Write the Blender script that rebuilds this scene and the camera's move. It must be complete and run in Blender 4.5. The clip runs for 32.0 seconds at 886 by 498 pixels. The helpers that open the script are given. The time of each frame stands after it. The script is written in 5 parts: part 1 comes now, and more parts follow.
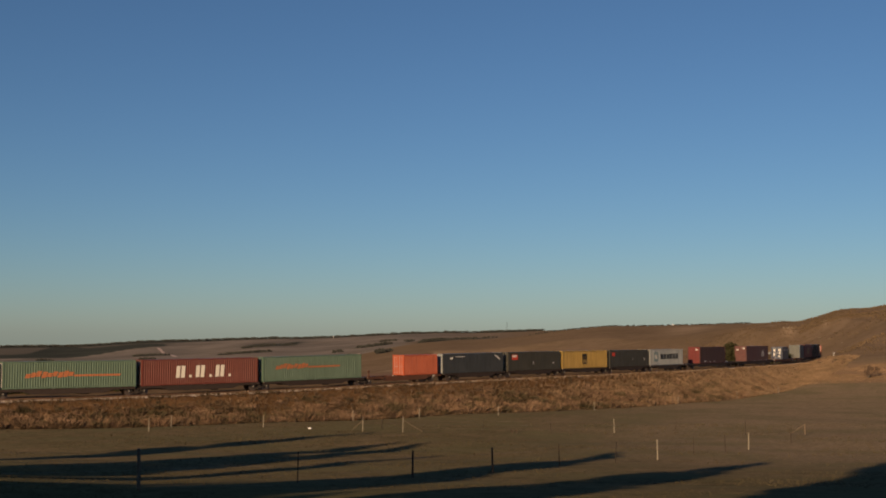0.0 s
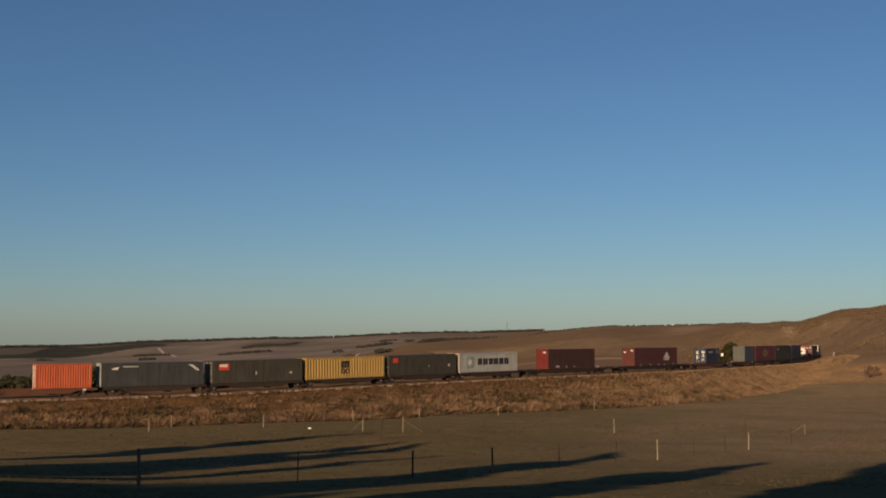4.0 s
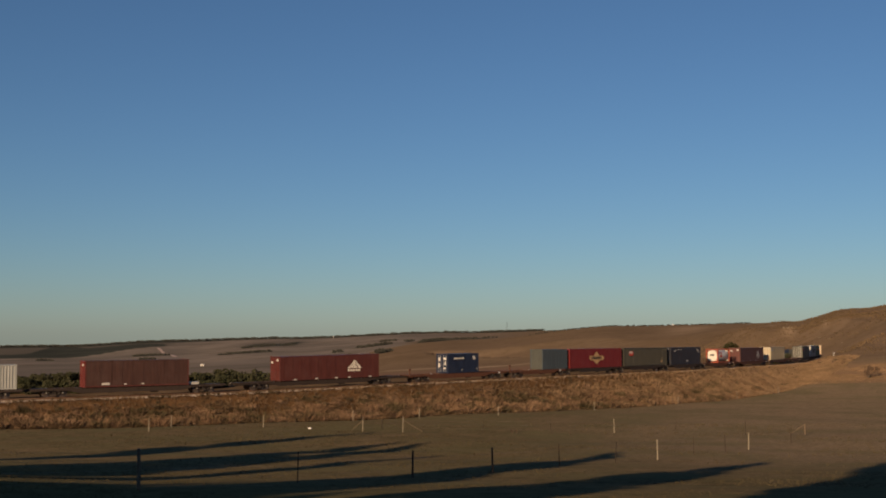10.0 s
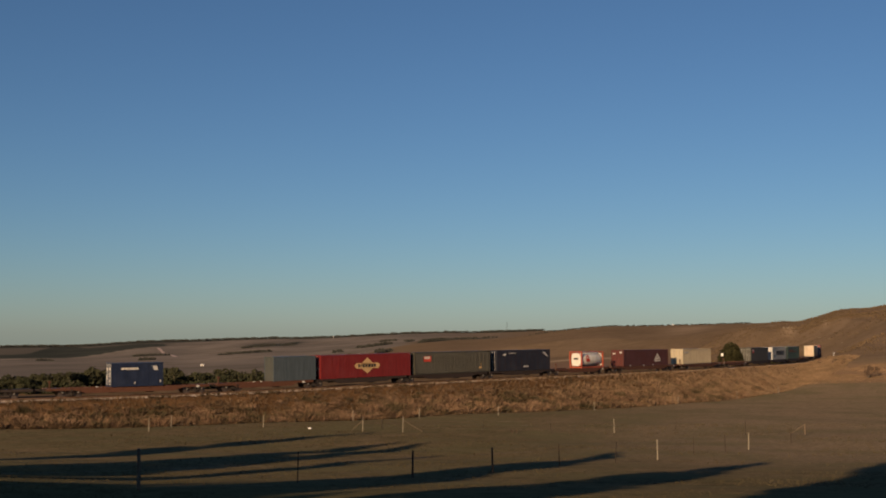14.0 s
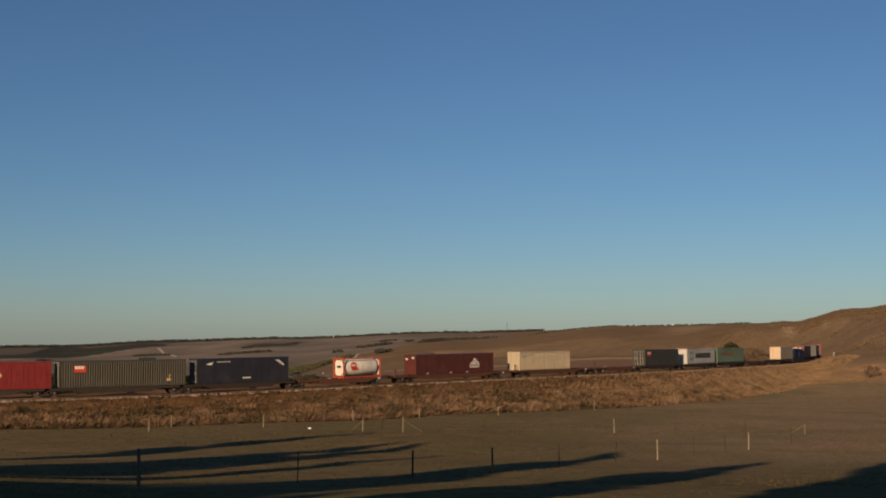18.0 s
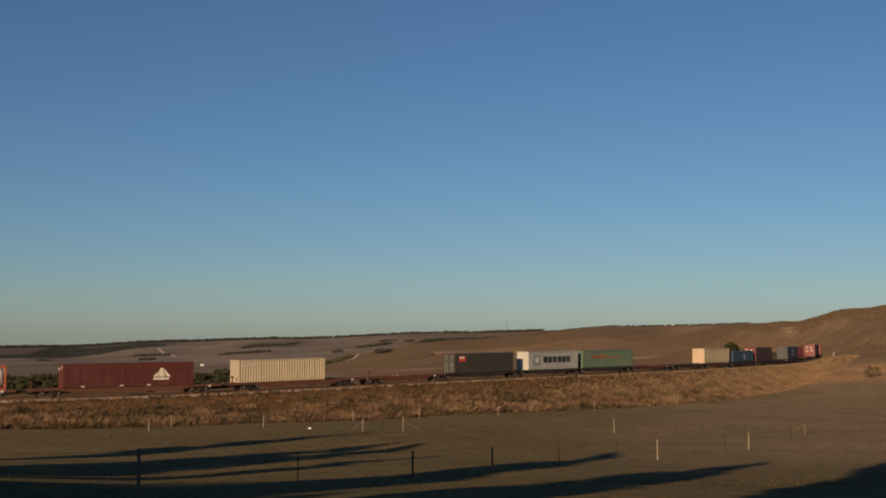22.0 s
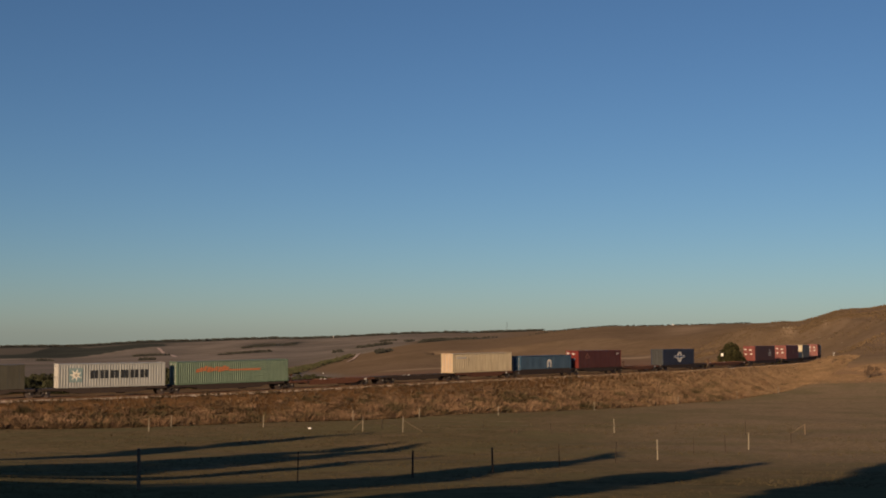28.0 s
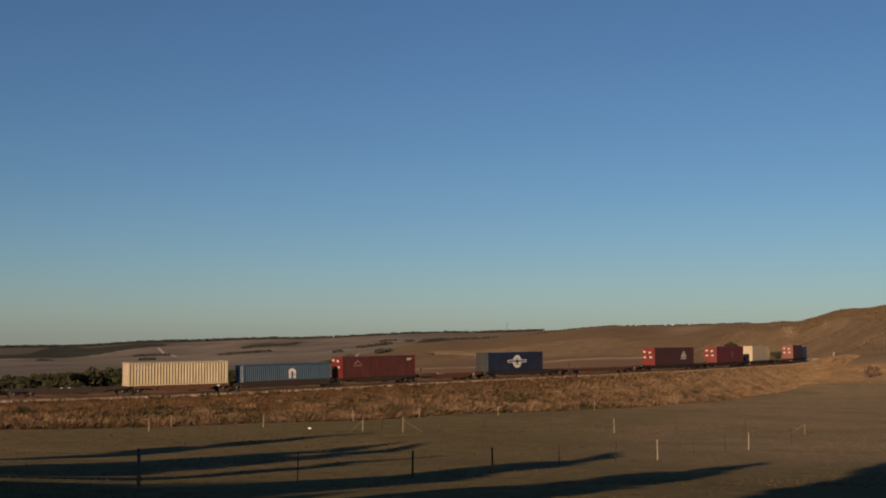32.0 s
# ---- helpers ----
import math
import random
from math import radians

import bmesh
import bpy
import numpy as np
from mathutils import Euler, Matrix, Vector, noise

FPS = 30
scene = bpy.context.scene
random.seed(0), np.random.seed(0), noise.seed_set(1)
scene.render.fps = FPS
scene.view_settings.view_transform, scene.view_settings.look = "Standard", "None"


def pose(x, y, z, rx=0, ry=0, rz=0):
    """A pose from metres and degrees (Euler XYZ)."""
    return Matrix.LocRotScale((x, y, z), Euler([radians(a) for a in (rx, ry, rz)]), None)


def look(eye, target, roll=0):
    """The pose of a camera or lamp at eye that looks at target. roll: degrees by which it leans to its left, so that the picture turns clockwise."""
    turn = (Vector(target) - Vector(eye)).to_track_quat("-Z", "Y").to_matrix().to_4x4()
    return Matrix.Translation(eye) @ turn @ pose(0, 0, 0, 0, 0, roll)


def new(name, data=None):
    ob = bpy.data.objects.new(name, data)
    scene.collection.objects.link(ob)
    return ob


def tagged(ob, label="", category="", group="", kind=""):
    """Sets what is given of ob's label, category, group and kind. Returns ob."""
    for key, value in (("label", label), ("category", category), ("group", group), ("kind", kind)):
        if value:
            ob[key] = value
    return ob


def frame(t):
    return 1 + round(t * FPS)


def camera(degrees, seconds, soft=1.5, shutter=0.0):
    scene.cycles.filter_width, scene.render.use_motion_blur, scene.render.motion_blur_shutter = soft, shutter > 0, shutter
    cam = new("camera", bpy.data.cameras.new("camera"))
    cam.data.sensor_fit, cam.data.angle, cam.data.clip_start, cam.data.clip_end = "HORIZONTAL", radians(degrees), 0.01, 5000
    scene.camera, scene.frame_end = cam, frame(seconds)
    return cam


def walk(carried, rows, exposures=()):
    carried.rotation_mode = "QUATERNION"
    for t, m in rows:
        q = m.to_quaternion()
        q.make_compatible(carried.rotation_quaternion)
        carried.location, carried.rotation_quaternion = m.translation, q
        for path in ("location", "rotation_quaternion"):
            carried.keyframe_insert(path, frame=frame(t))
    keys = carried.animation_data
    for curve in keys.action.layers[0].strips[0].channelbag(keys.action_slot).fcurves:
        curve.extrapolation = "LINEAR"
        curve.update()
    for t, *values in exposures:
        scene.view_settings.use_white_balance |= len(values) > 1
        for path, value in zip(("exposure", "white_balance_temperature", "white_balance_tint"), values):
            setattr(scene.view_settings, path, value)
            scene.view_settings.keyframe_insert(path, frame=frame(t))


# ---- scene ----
# ---- camera ----
cam = camera(41.81, 32.0, soft=1.9)
EYE = (0.0, 0.0, 7.0)
PITCH = 4.15
REACH = 2052.8  # the lens's focal length, in widths of 1/1568 of the view
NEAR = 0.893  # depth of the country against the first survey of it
walk(cam, [(0, pose(*EYE, 90 + PITCH, 0, 0)), (32, pose(*EYE, 90 + PITCH, 0, 0))], exposures=[(0, 0.34, 6500, 10), (32, 0.34, 6500, 10)])

# ---- light: low evening sun from behind and to the left ----
SUN_AZ, SUN_EL = 64.0, 15.5
world = bpy.data.worlds.new("evening_sky")
scene.world = world
world.use_nodes = True
wn = world.node_tree
sky = wn.nodes.new("ShaderNodeTexSky")
sky.sky_type = "NISHITA"
sky.sun_disc = False
sky.sun_elevation = radians(SUN_EL)
sky.sun_rotation = radians(270 - SUN_AZ)
sky.altitude = 0
sky.air_density, sky.dust_density, sky.ozone_density = 0.93, 0.25, 4.9
wn.links.new(sky.outputs[0], wn.nodes["Background"].inputs[0])
wn.nodes["Background"].inputs[1].default_value = 0.052
sun = new("sun", bpy.data.lights.new("sun", "SUN"))
sun.data.energy, sun.data.angle, sun.data.color = 5.0, radians(0.55), (1.0, 0.695, 0.405)
ca, sa, ce, se = math.cos(radians(SUN_AZ)), math.sin(radians(SUN_AZ)), math.cos(radians(SUN_EL)), math.sin(radians(SUN_EL))
sun.matrix_world = look((-200 * ca * ce, -200 * sa * ce, 200 * se), (0, 0, 0))


# ---- materials ----
def ramp(nt, src, stops):
    r = nt.nodes.new("ShaderNodeValToRGB")
    els = r.color_ramp.elements
    while len(els) < len(stops):
        els.new(0.5)
    for e, (p, c) in zip(els, stops):
        e.position, e.color = p, (*c, 1)
    nt.links.new(src, r.inputs[0])
    return r.outputs[0]


def noise_tex(nt, vec, scale, detail=4.0, rough=0.55):
    n = nt.nodes.new("ShaderNodeTexNoise")
    n.inputs["Scale"].default_value, n.inputs["Detail"].default_value, n.inputs["Roughness"].default_value = scale, detail, rough
    if vec is not None:
        nt.links.new(vec, n.inputs["Vector"])
    return n.outputs[0]


def stretch(nt, vec, sx, sy, sz):
    m = nt.nodes.new("ShaderNodeMapping")
    m.inputs["Scale"].default_value = (sx, sy, sz)
    nt.links.new(vec, m.inputs["Vector"])
    return m.outputs[0]


def mixc(nt, fac, a, b, mode="MIX"):
    m = nt.nodes.new("ShaderNodeMix")
    m.data_type, m.blend_type = "RGBA", mode
    for key, val in ((0, fac), (6, a), (7, b)):
        if isinstance(val, (int, float)):
            m.inputs[key].default_value = val
        elif isinstance(val, tuple):
            m.inputs[key].default_value = (*val, 1)
        else:
            nt.links.new(val, m.inputs[key])
    return m.outputs[2]


def start(name, rough=0.8, metal=0.0, spec=0.3):
    m = bpy.data.materials.new(name)
    m.use_nodes = True
    nt = m.node_tree
    b = nt.nodes["Principled BSDF"]
    b.inputs["Roughness"].default_value, b.inputs["Metallic"].default_value = rough, metal
    b.inputs["Specular IOR Level"].default_value = spec
    tc = nt.nodes.new("ShaderNodeTexCoord")
    return m, nt, b, tc.outputs["Object"]


def bump(nt, b, src, strength, dist):
    bp = nt.nodes.new("ShaderNodeBump")
    bp.inputs["Strength"].default_value, bp.inputs["Distance"].default_value = strength, dist
    nt.links.new(src, bp.inputs["Height"])
    nt.links.new(bp.outputs[0], b.inputs["Normal"])


def plain(name, col, rough=0.7, metal=0.0, var=0.18, scale=3.0, bump_d=0.0):
    """A surface with grain and blotches round one colour."""
    m, nt, b, co = start(name, rough, metal)
    n1, n2 = noise_tex(nt, co, scale), noise_tex(nt, co, scale * 9)
    c = mixc(nt, n1, tuple(v * (1 - var) for v in col), tuple(min(1, v * (1 + var)) for v in col))
    c = mixc(nt, 0.25, c, ramp(nt, n2, [(0.3, tuple(v * 0.6 for v in col)), (0.7, tuple(min(1, v * 1.3) for v in col))]))
    nt.links.new(c, b.inputs["Base Color"])
    if bump_d:
        bump(nt, b, n2, 0.6, bump_d)
    return m


def paint(name, col, rough=0.5, rust=0.25):
    """Weathered container paint: fading, rain streaks and rust spots."""
    m, nt, b, co = start(name, rough, 0.0, 0.35)
    info = nt.nodes.new("ShaderNodeObjectInfo")
    add = nt.nodes.new("ShaderNodeVectorMath")
    nt.links.new(co, add.inputs[0]), nt.links.new(info.outputs["Random"], add.inputs[1])
    co = add.outputs[0]
    streak = noise_tex(nt, stretch(nt, co, 2.2, 2.2, 0.16), 2.0, 5.0, 0.65)
    blotch = noise_tex(nt, co, 0.7, 3.0)
    spots = noise_tex(nt, co, 5.0, 6.0, 0.7)
    dark, pale = tuple(v * 0.62 for v in col), tuple(v * 0.92 + 0.02 for v in col)
    c = mixc(nt, ramp(nt, streak, [(0.32, (0, 0, 0)), (0.7, (1, 1, 1))]), dark, col)
    c = mixc(nt, ramp(nt, blotch, [(0.45, (0, 0, 0)), (0.75, (0.4, 0.4, 0.4))]), c, pale)
    c = mixc(nt, ramp(nt, spots, [(0.68 - 0.1 * rust, (0, 0, 0)), (0.78, (rust * 2, rust * 2, rust * 2))]), c, (0.13, 0.055, 0.03))
    nt.links.new(c, b.inputs["Base Color"])
    bump(nt, b, blotch, 0.2, 0.02)
    return m


def leafy(name, dark, light, rough=0.7, patch=0.25, shade=None):
    m, nt, b, co = start(name, rough, 0.0, 0.03)
    g = nt.nodes.new("ShaderNodeNewGeometry")
    c = ramp(nt, g.outputs["Random Per Island"], [(0.0, dark), (0.6, light), (1.0, tuple(v * 1.35 for v in light))])
    c = mixc(nt, ramp(nt, noise_tex(nt, co, patch, 3.0), [(0.35, (0, 0, 0)), (0.65, (1, 1, 1))]), c, shade or tuple((a + v) * 0.42 for a, v in zip(dark, light)))
    nt.links.new(c, b.inputs["Base Color"])
    return m


def ground_material():
    m, nt, b, co = start("pasture_and_dry_grass", 1.0, 0.0, 0.0)

    def attr(name):
        a = nt.nodes.new("ShaderNodeAttribute")
        a.attribute_name = name
        return a.outputs["Fac"]

    fine, mid, big = noise_tex(nt, co, 3.5, 6.0, 0.7), noise_tex(nt, co, 0.35, 5.0, 0.6), noise_tex(nt, co, 0.05, 4.0)
    pad = mixc(nt, ramp(nt, mid, [(0.35, (0, 0, 0)), (0.65, (1, 1, 1))]), (0.137, 0.100, 0.044), (0.214, 0.152, 0.072))
    pad = mixc(nt, ramp(nt, big, [(0.35, (0, 0, 0)), (0.65, (0.8, 0.8, 0.8))]), pad, (0.214, 0.147, 0.070))
    pad = mixc(nt, ramp(nt, fine, [(0.3, (0.75, 0.75, 0.75)), (0.6, (0, 0, 0))]), pad, (0.080, 0.067, 0.032))
    grain = noise_tex(nt, co, 1.1, 6.0, 0.7)
    pad = mixc(nt, ramp(nt, grain, [(0.34, (0.7, 0.7, 0.7)), (0.52, (0, 0, 0))]), pad, (0.067, 0.059, 0.028))
    pad = mixc(nt, ramp(nt, grain, [(0.55, (0, 0, 0)), (0.72, (0.7, 0.7, 0.7))]), pad, (0.241, 0.167, 0.084))
    dry = mixc(nt, ramp(nt, mid, [(0.35, (0, 0, 0)), (0.65, (1, 1, 1))]), (0.100, 0.057, 0.028), (0.174, 0.100, 0.050))
    dry = mixc(nt, ramp(nt, fine, [(0.35, (0.7, 0.7, 0.7)), (0.6, (0, 0, 0))]), dry, (0.067, 0.037, 0.017))
    hill1, hill2 = noise_tex(nt, co, 0.012, 6.0, 0.6), noise_tex(nt, co, 0.16, 7.0, 0.72)
    hill = mixc(nt, ramp(nt, hill1, [(0.35, (0, 0, 0)), (0.65, (1, 1, 1))]), (0.170, 0.119, 0.076), (0.210, 0.149, 0.098))
    hill = mixc(nt, ramp(nt, hill2, [(0.38, (0.5, 0.5, 0.5)), (0.58, (0, 0, 0))]), hill, (0.118, 0.083, 0.048))
    hill = mixc(nt, ramp(nt, noise_tex(nt, co, 0.035, 5.0, 0.7), [(0.62, (0, 0, 0)), (0.74, (0.2, 0.2, 0.2))]), hill, (0.27, 0.185, 0.105))
    hill = mixc(nt, attr("pink"), hill, mixc(nt, mid, (0.165, 0.105, 0.072), (0.225, 0.148, 0.104)))
    hill = mixc(nt, attr("pale"), hill, mixc(nt, mid, (0.29, 0.205, 0.135), (0.36, 0.265, 0.18)))
    # far fields greyed and cooled: aerial haze put into their base colour
    hazy_fld = mixc(nt, ramp(nt, noise_tex(nt, stretch(nt, co, 0.003, 0.0012, 0.003), 1.5, 4.0), [(0.4, (0, 0, 0)), (0.6, (1, 1, 1))]), (0.158, 0.137, 0.118), (0.238, 0.200, 0.168))
    hazy_fld = mixc(nt, ramp(nt, hill1, [(0.50, (0, 0, 0)), (0.70, (0.65, 0.65, 0.65))]), hazy_fld, (0.098, 0.084, 0.060))
    wood_and_shade = mixc(nt, ramp(nt, hill1, [(0.4, (0, 0, 0)), (0.6, (1, 1, 1))]), (0.043, 0.047, 0.042), (0.056, 0.060, 0.052))
    # paddock mixed paler towards the right of the view
    pad = mixc(nt, attr("right_pale"), pad, mixc(nt, ramp(nt, noise_tex(nt, co, 2.2, 8.0, 0.8), [(0.40, (0, 0, 0)), (0.60, (1, 1, 1))]), (0.17, 0.119, 0.064), (0.325, 0.226, 0.124)))
    patchy = noise_tex(nt, co, 0.11, 6.0, 0.65)
    pad = mixc(nt, ramp(nt, patchy, [(0.46, (0, 0, 0)), (0.60, (0.6, 0.6, 0.6))]), pad, (0.145, 0.122, 0.055))
    pad = mixc(nt, ramp(nt, patchy, [(0.30, (0.55, 0.55, 0.55)), (0.42, (0, 0, 0))]), pad, (0.25, 0.165, 0.085))
    lush = mixc(nt, ramp(nt, grain, [(0.35, (0, 0, 0)), (0.65, (1, 1, 1))]), (0.085, 0.074, 0.031), (0.132, 0.113, 0.048))
    pad = mixc(nt, attr("lush"), pad, lush)
    pad = mixc(nt, 1.0, pad, (0.99, 1.05, 1.22), "MULTIPLY")
    c = mixc(nt, attr("hill"), pad, hill)
    c = mixc(nt, attr("field"), c, hazy_fld)
    # the scarp's open slopes carry distance haze in their colour too
    c = mixc(nt, attr("hazy_heath"), c, mixc(nt, hill1, (0.092, 0.083, 0.070), (0.132, 0.117, 0.098)))
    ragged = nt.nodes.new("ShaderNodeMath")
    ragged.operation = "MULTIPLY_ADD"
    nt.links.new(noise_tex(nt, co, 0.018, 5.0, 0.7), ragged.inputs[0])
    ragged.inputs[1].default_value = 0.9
    nt.links.new(attr("wood_and_shade"), ragged.inputs[2])
    c = mixc(nt, ramp(nt, ragged.outputs[0], [(0.55, (0, 0, 0)), (1.0, (1, 1, 1))]), c, wood_and_shade)
    # bank mixed lighter farther along: stronger sun put into the colour
    dry = mixc(nt, attr("sunlit_tone"), dry, mixc(nt, fine, (0.20, 0.132, 0.078), (0.36, 0.24, 0.142)))
    c = mixc(nt, attr("dry"), c, dry)
    road = mixc(nt, ramp(nt, mid, [(0.35, (0, 0, 0)), (0.65, (1, 1, 1))]), (0.105, 0.072, 0.042), (0.165, 0.112, 0.068))
    c = mixc(nt, attr("lane"), c, road)
    nt.links.new(c, b.inputs["Base Color"])
    bump(nt, b, mid, 0.5, 0.25)
    return m


M_GROUND = ground_material()
M_BALLAST = plain("pale_ballast", (0.40, 0.325, 0.265), 0.95, 0, 0.25, 1.5, 0.05)
M_RAIL = plain("rail_steel", (0.20, 0.12, 0.08), 0.55, 0.7)
M_SLEEPER = plain("concrete_sleeper", (0.30, 0.25, 0.21), 0.9, 0, 0.2, 4)
M_POST_GREY = plain("grey_weathered_post", (0.13, 0.095, 0.065), 0.9, 0, 0.3, 8)
M_POST_DARK = plain("dark_weathered_post", (0.035, 0.027, 0.021), 0.9, 0, 0.3, 8)
M_POST_PALE = plain("pale_bleached_post", (0.22, 0.19, 0.145), 0.85, 0, 0.25, 8)
M_POST_RUST = plain("rusty_steel_post", (0.034, 0.024, 0.018), 0.8, 0.2, 0.25, 8)
M_WIRE = plain("galvanised_wire", (0.16, 0.14, 0.12), 0.6, 0.6)
M_BARK = plain("grey_brown_bark", (0.13, 0.10, 0.075), 0.95, 0, 0.35, 4, 0.03)
M_LEAF = leafy("gum_leaves", (0.022, 0.022, 0.011), (0.036, 0.034, 0.016))
M_SCRUB = leafy("scrub_leaves", (0.027, 0.033, 0.019), (0.043, 0.047, 0.025), 0.9, 0.12, (0.046, 0.042, 0.026))
M_FARWOOD = leafy("far_tree_leaves", (0.022, 0.023, 0.021), (0.034, 0.034, 0.030))
M_TUFT = leafy("dry_tussock_blades", (0.090, 0.061, 0.037), (0.134, 0.089, 0.053), 0.9, 0.3, (0.060, 0.046, 0.028))
M_PALETUFT = leafy("sunlit_grass_blades", (0.180, 0.119, 0.072), (0.258, 0.172, 0.105), 0.9, 0.3, (0.150, 0.104, 0.064))
M_TUSSOCK = leafy("tussock_mound_blades", (0.112, 0.069, 0.043), (0.172, 0.107, 0.066), 0.9, 0.35, (0.082, 0.058, 0.036))
M_PLUME = leafy("plumed_tussock_blades", (0.150, 0.095, 0.060), (0.225, 0.145, 0.093), 0.9, 0.35, (0.12, 0.077, 0.048))
M_DULL = leafy("dull_tussock_blades", (0.064, 0.051, 0.029), (0.096, 0.073, 0.041), 0.9, 0.35, (0.052, 0.042, 0.024))
M_SHORT = leafy("short_pasture_blades", (0.062, 0.050, 0.028), (0.090, 0.071, 0.039), 0.9)
M_HILLTUFT = leafy("hill_tussock_blades", (0.098, 0.068, 0.041), (0.155, 0.107, 0.065), 0.9, 0.05, (0.085, 0.061, 0.037))
M_DRYBUSH = leafy("dry_shrub_leaves", (0.062, 0.043, 0.032), (0.098, 0.066, 0.048))
M_STEEL = plain("grimy_wagon_steel", (0.030, 0.021, 0.018), 0.75, 0.1, 0.3, 2.5)
M_RUSTDECK = plain("rusty_red_deck_steel", (0.085, 0.036, 0.022), 0.8, 0.1, 0.35, 1.6)
M_BOGIE = plain("bogie_cast_iron", (0.035, 0.028, 0.025), 0.8, 0.2, 0.3, 5)
M_WHEEL = plain("worn_wheel_steel", (0.13, 0.10, 0.085), 0.45, 0.7, 0.25, 5)
M_CAP = plain("greasy_bearing_steel", (0.21, 0.19, 0.17), 0.5, 0.4, 0.2, 6)
M_GALV = plain("galvanised_bar", (0.38, 0.37, 0.36), 0.45, 0.4, 0.12, 6)
M_WHITE = plain("white_paint_mark", (0.62, 0.58, 0.51), 0.6, 0, 0.08, 5)
M_BLACK = plain("black_paint_mark", (0.02, 0.022, 0.025), 0.6, 0, 0.1, 5)
M_ORANGE_INK = plain("orange_paint_mark", (0.33, 0.115, 0.05), 0.6, 0, 0.35, 5)
M_RED_INK = plain("red_paint_mark", (0.46, 0.05, 0.03), 0.6, 0, 0.12, 5)
M_GOLD_INK = plain("gold_paint_mark", (0.44, 0.29, 0.14), 0.6, 0, 0.12, 5)
M_STAR_INK = plain("pale_blue_paint_mark", (0.15, 0.21, 0.22), 0.6, 0, 0.08, 5)
M_BLUE_INK = plain("blue_paint_mark", (0.03, 0.08, 0.20), 0.6, 0, 0.08, 5)
M_GREY_INK = plain("grey_paint_mark", (0.42, 0.40, 0.38), 0.6, 0, 0.1, 5)
M_FADED_INK = plain("faded_paint_mark", (0.24, 0.12, 0.09), 0.6, 0, 0.2, 5)
M_TANK = paint("white_tank_enamel", (0.68, 0.65, 0.59), 0.35, 0.1)
M_WALLWHITE = plain("white_shed_wall", (0.66, 0.64, 0.61), 0.6, 0, 0.06)
M_ROOF = plain("pale_iron_roof", (0.50, 0.46, 0.42), 0.5, 0.2, 0.1)
M_DIRT = plain("bare_pale_earth", (0.42, 0.31, 0.25), 0.95, 0, 0.2, 0.05)
M_HILLROCK = plain("lichened_hill_rock", (0.17, 0.135, 0.09), 0.95, 0, 0.25, 1.5, 0.05)
M_ROCK = plain("pale_rock", (0.32, 0.26, 0.19), 0.9, 0, 0.2, 1.5, 0.05)


# ---- mesh helpers ----
def part(name, bm, material, parent, label=""):
    """One mesh object under a thing or a part. bm: a bmesh, or a mesh to share."""
    if isinstance(bm, bmesh.types.BMesh):
        me = bpy.data.meshes.new(name)
        bm.to_mesh(me)
        bm.free()
    else:
        me = bm
    if material is not None and not me.materials:
        me.materials.append(material)
    ob = new(name, me)
    ob.parent = parent
    if label:
        ob["label"] = label
    return ob


def mesh_of(name, verts, faces, material, smooth=False):
    me = bpy.data.meshes.new(name)
    me.from_pydata([tuple(v) for v in verts], [], [tuple(f) for f in faces])
    me.materials.append(material)
    if smooth:
        me.polygons.foreach_set("use_smooth", [True] * len(me.polygons))
    me.update()
    return me


def box(bm, cx, cy, cz, sx, sy, sz, m=None):
    r = bmesh.ops.create_cube(bm, size=1.0)["verts"]
    t = Matrix.Translation((cx, cy, cz)) @ Matrix.Diagonal((sx, sy, sz, 1))
    if m is not None:
        t = m @ t
    bmesh.ops.transform(bm, matrix=t, verts=r)
    return r


def rod(bm, a, b, r1, r2=None, seg=8):
    a, b = Vector(a), Vector(b)
    d = b - a
    vs = bmesh.ops.create_cone(bm, cap_ends=True, segments=seg, radius1=r1, radius2=r1 if r2 is None else r2, depth=d.length)["verts"]
    bmesh.ops.transform(bm, matrix=Matrix.Translation((a + b) / 2) @ d.to_track_quat("Z", "Y").to_matrix().to_4x4(), verts=vs)
    return vs


def boxes(*specs, bevel=0.0):
    bm = bmesh.new()
    for s in specs:
        box(bm, *s)
    if bevel:
        bmesh.ops.bevel(bm, geom=bm.edges[:], offset=bevel, segments=1, affect="EDGES")
    return bm


# ---- the railway line: heading and place along it, in metres ----
KNOT0, KNOTD = -440.0, 50.0
HEADS = [13, 13, 13, 13, 13, 13, 14, 17.5, 24.62, 38.85, 47.58, 55.02, 62.18, 68.5, 76, 94, 108, 113, 114, 112, 110, 110, 110]


def line_of_track():
    n = len(HEADS)
    a, b = np.eye(n), np.zeros(n)
    for i in range(1, n - 1):
        a[i, i - 1:i + 2] = (1, 4, 1)
        b[i] = 6 * (HEADS[i + 1] - 2 * HEADS[i] + HEADS[i - 1])
    k = np.linalg.solve(a, b)
    s = np.arange(KNOT0, KNOT0 + KNOTD * (n - 1) - 1, 1.0)
    u = (s - KNOT0) / KNOTD
    i = np.minimum(u.astype(int), n - 2)
    h = np.array(HEADS, float)
    c = u - i
    e = 1 - c
    th = np.radians(e * h[i] + c * h[i + 1] + ((e ** 3 - e) * k[i] + (c ** 3 - c) * k[i + 1]) / 6)
    x, y = np.concatenate([[0], np.cumsum(np.cos(th))[:-1]]), np.concatenate([[0], np.cumsum(np.sin(th))[:-1]])
    o = int(-KNOT0)
    return s, x - x[o] - 23.03, y - y[o] + 145.0, th


TS, TX, TY, TH = line_of_track()


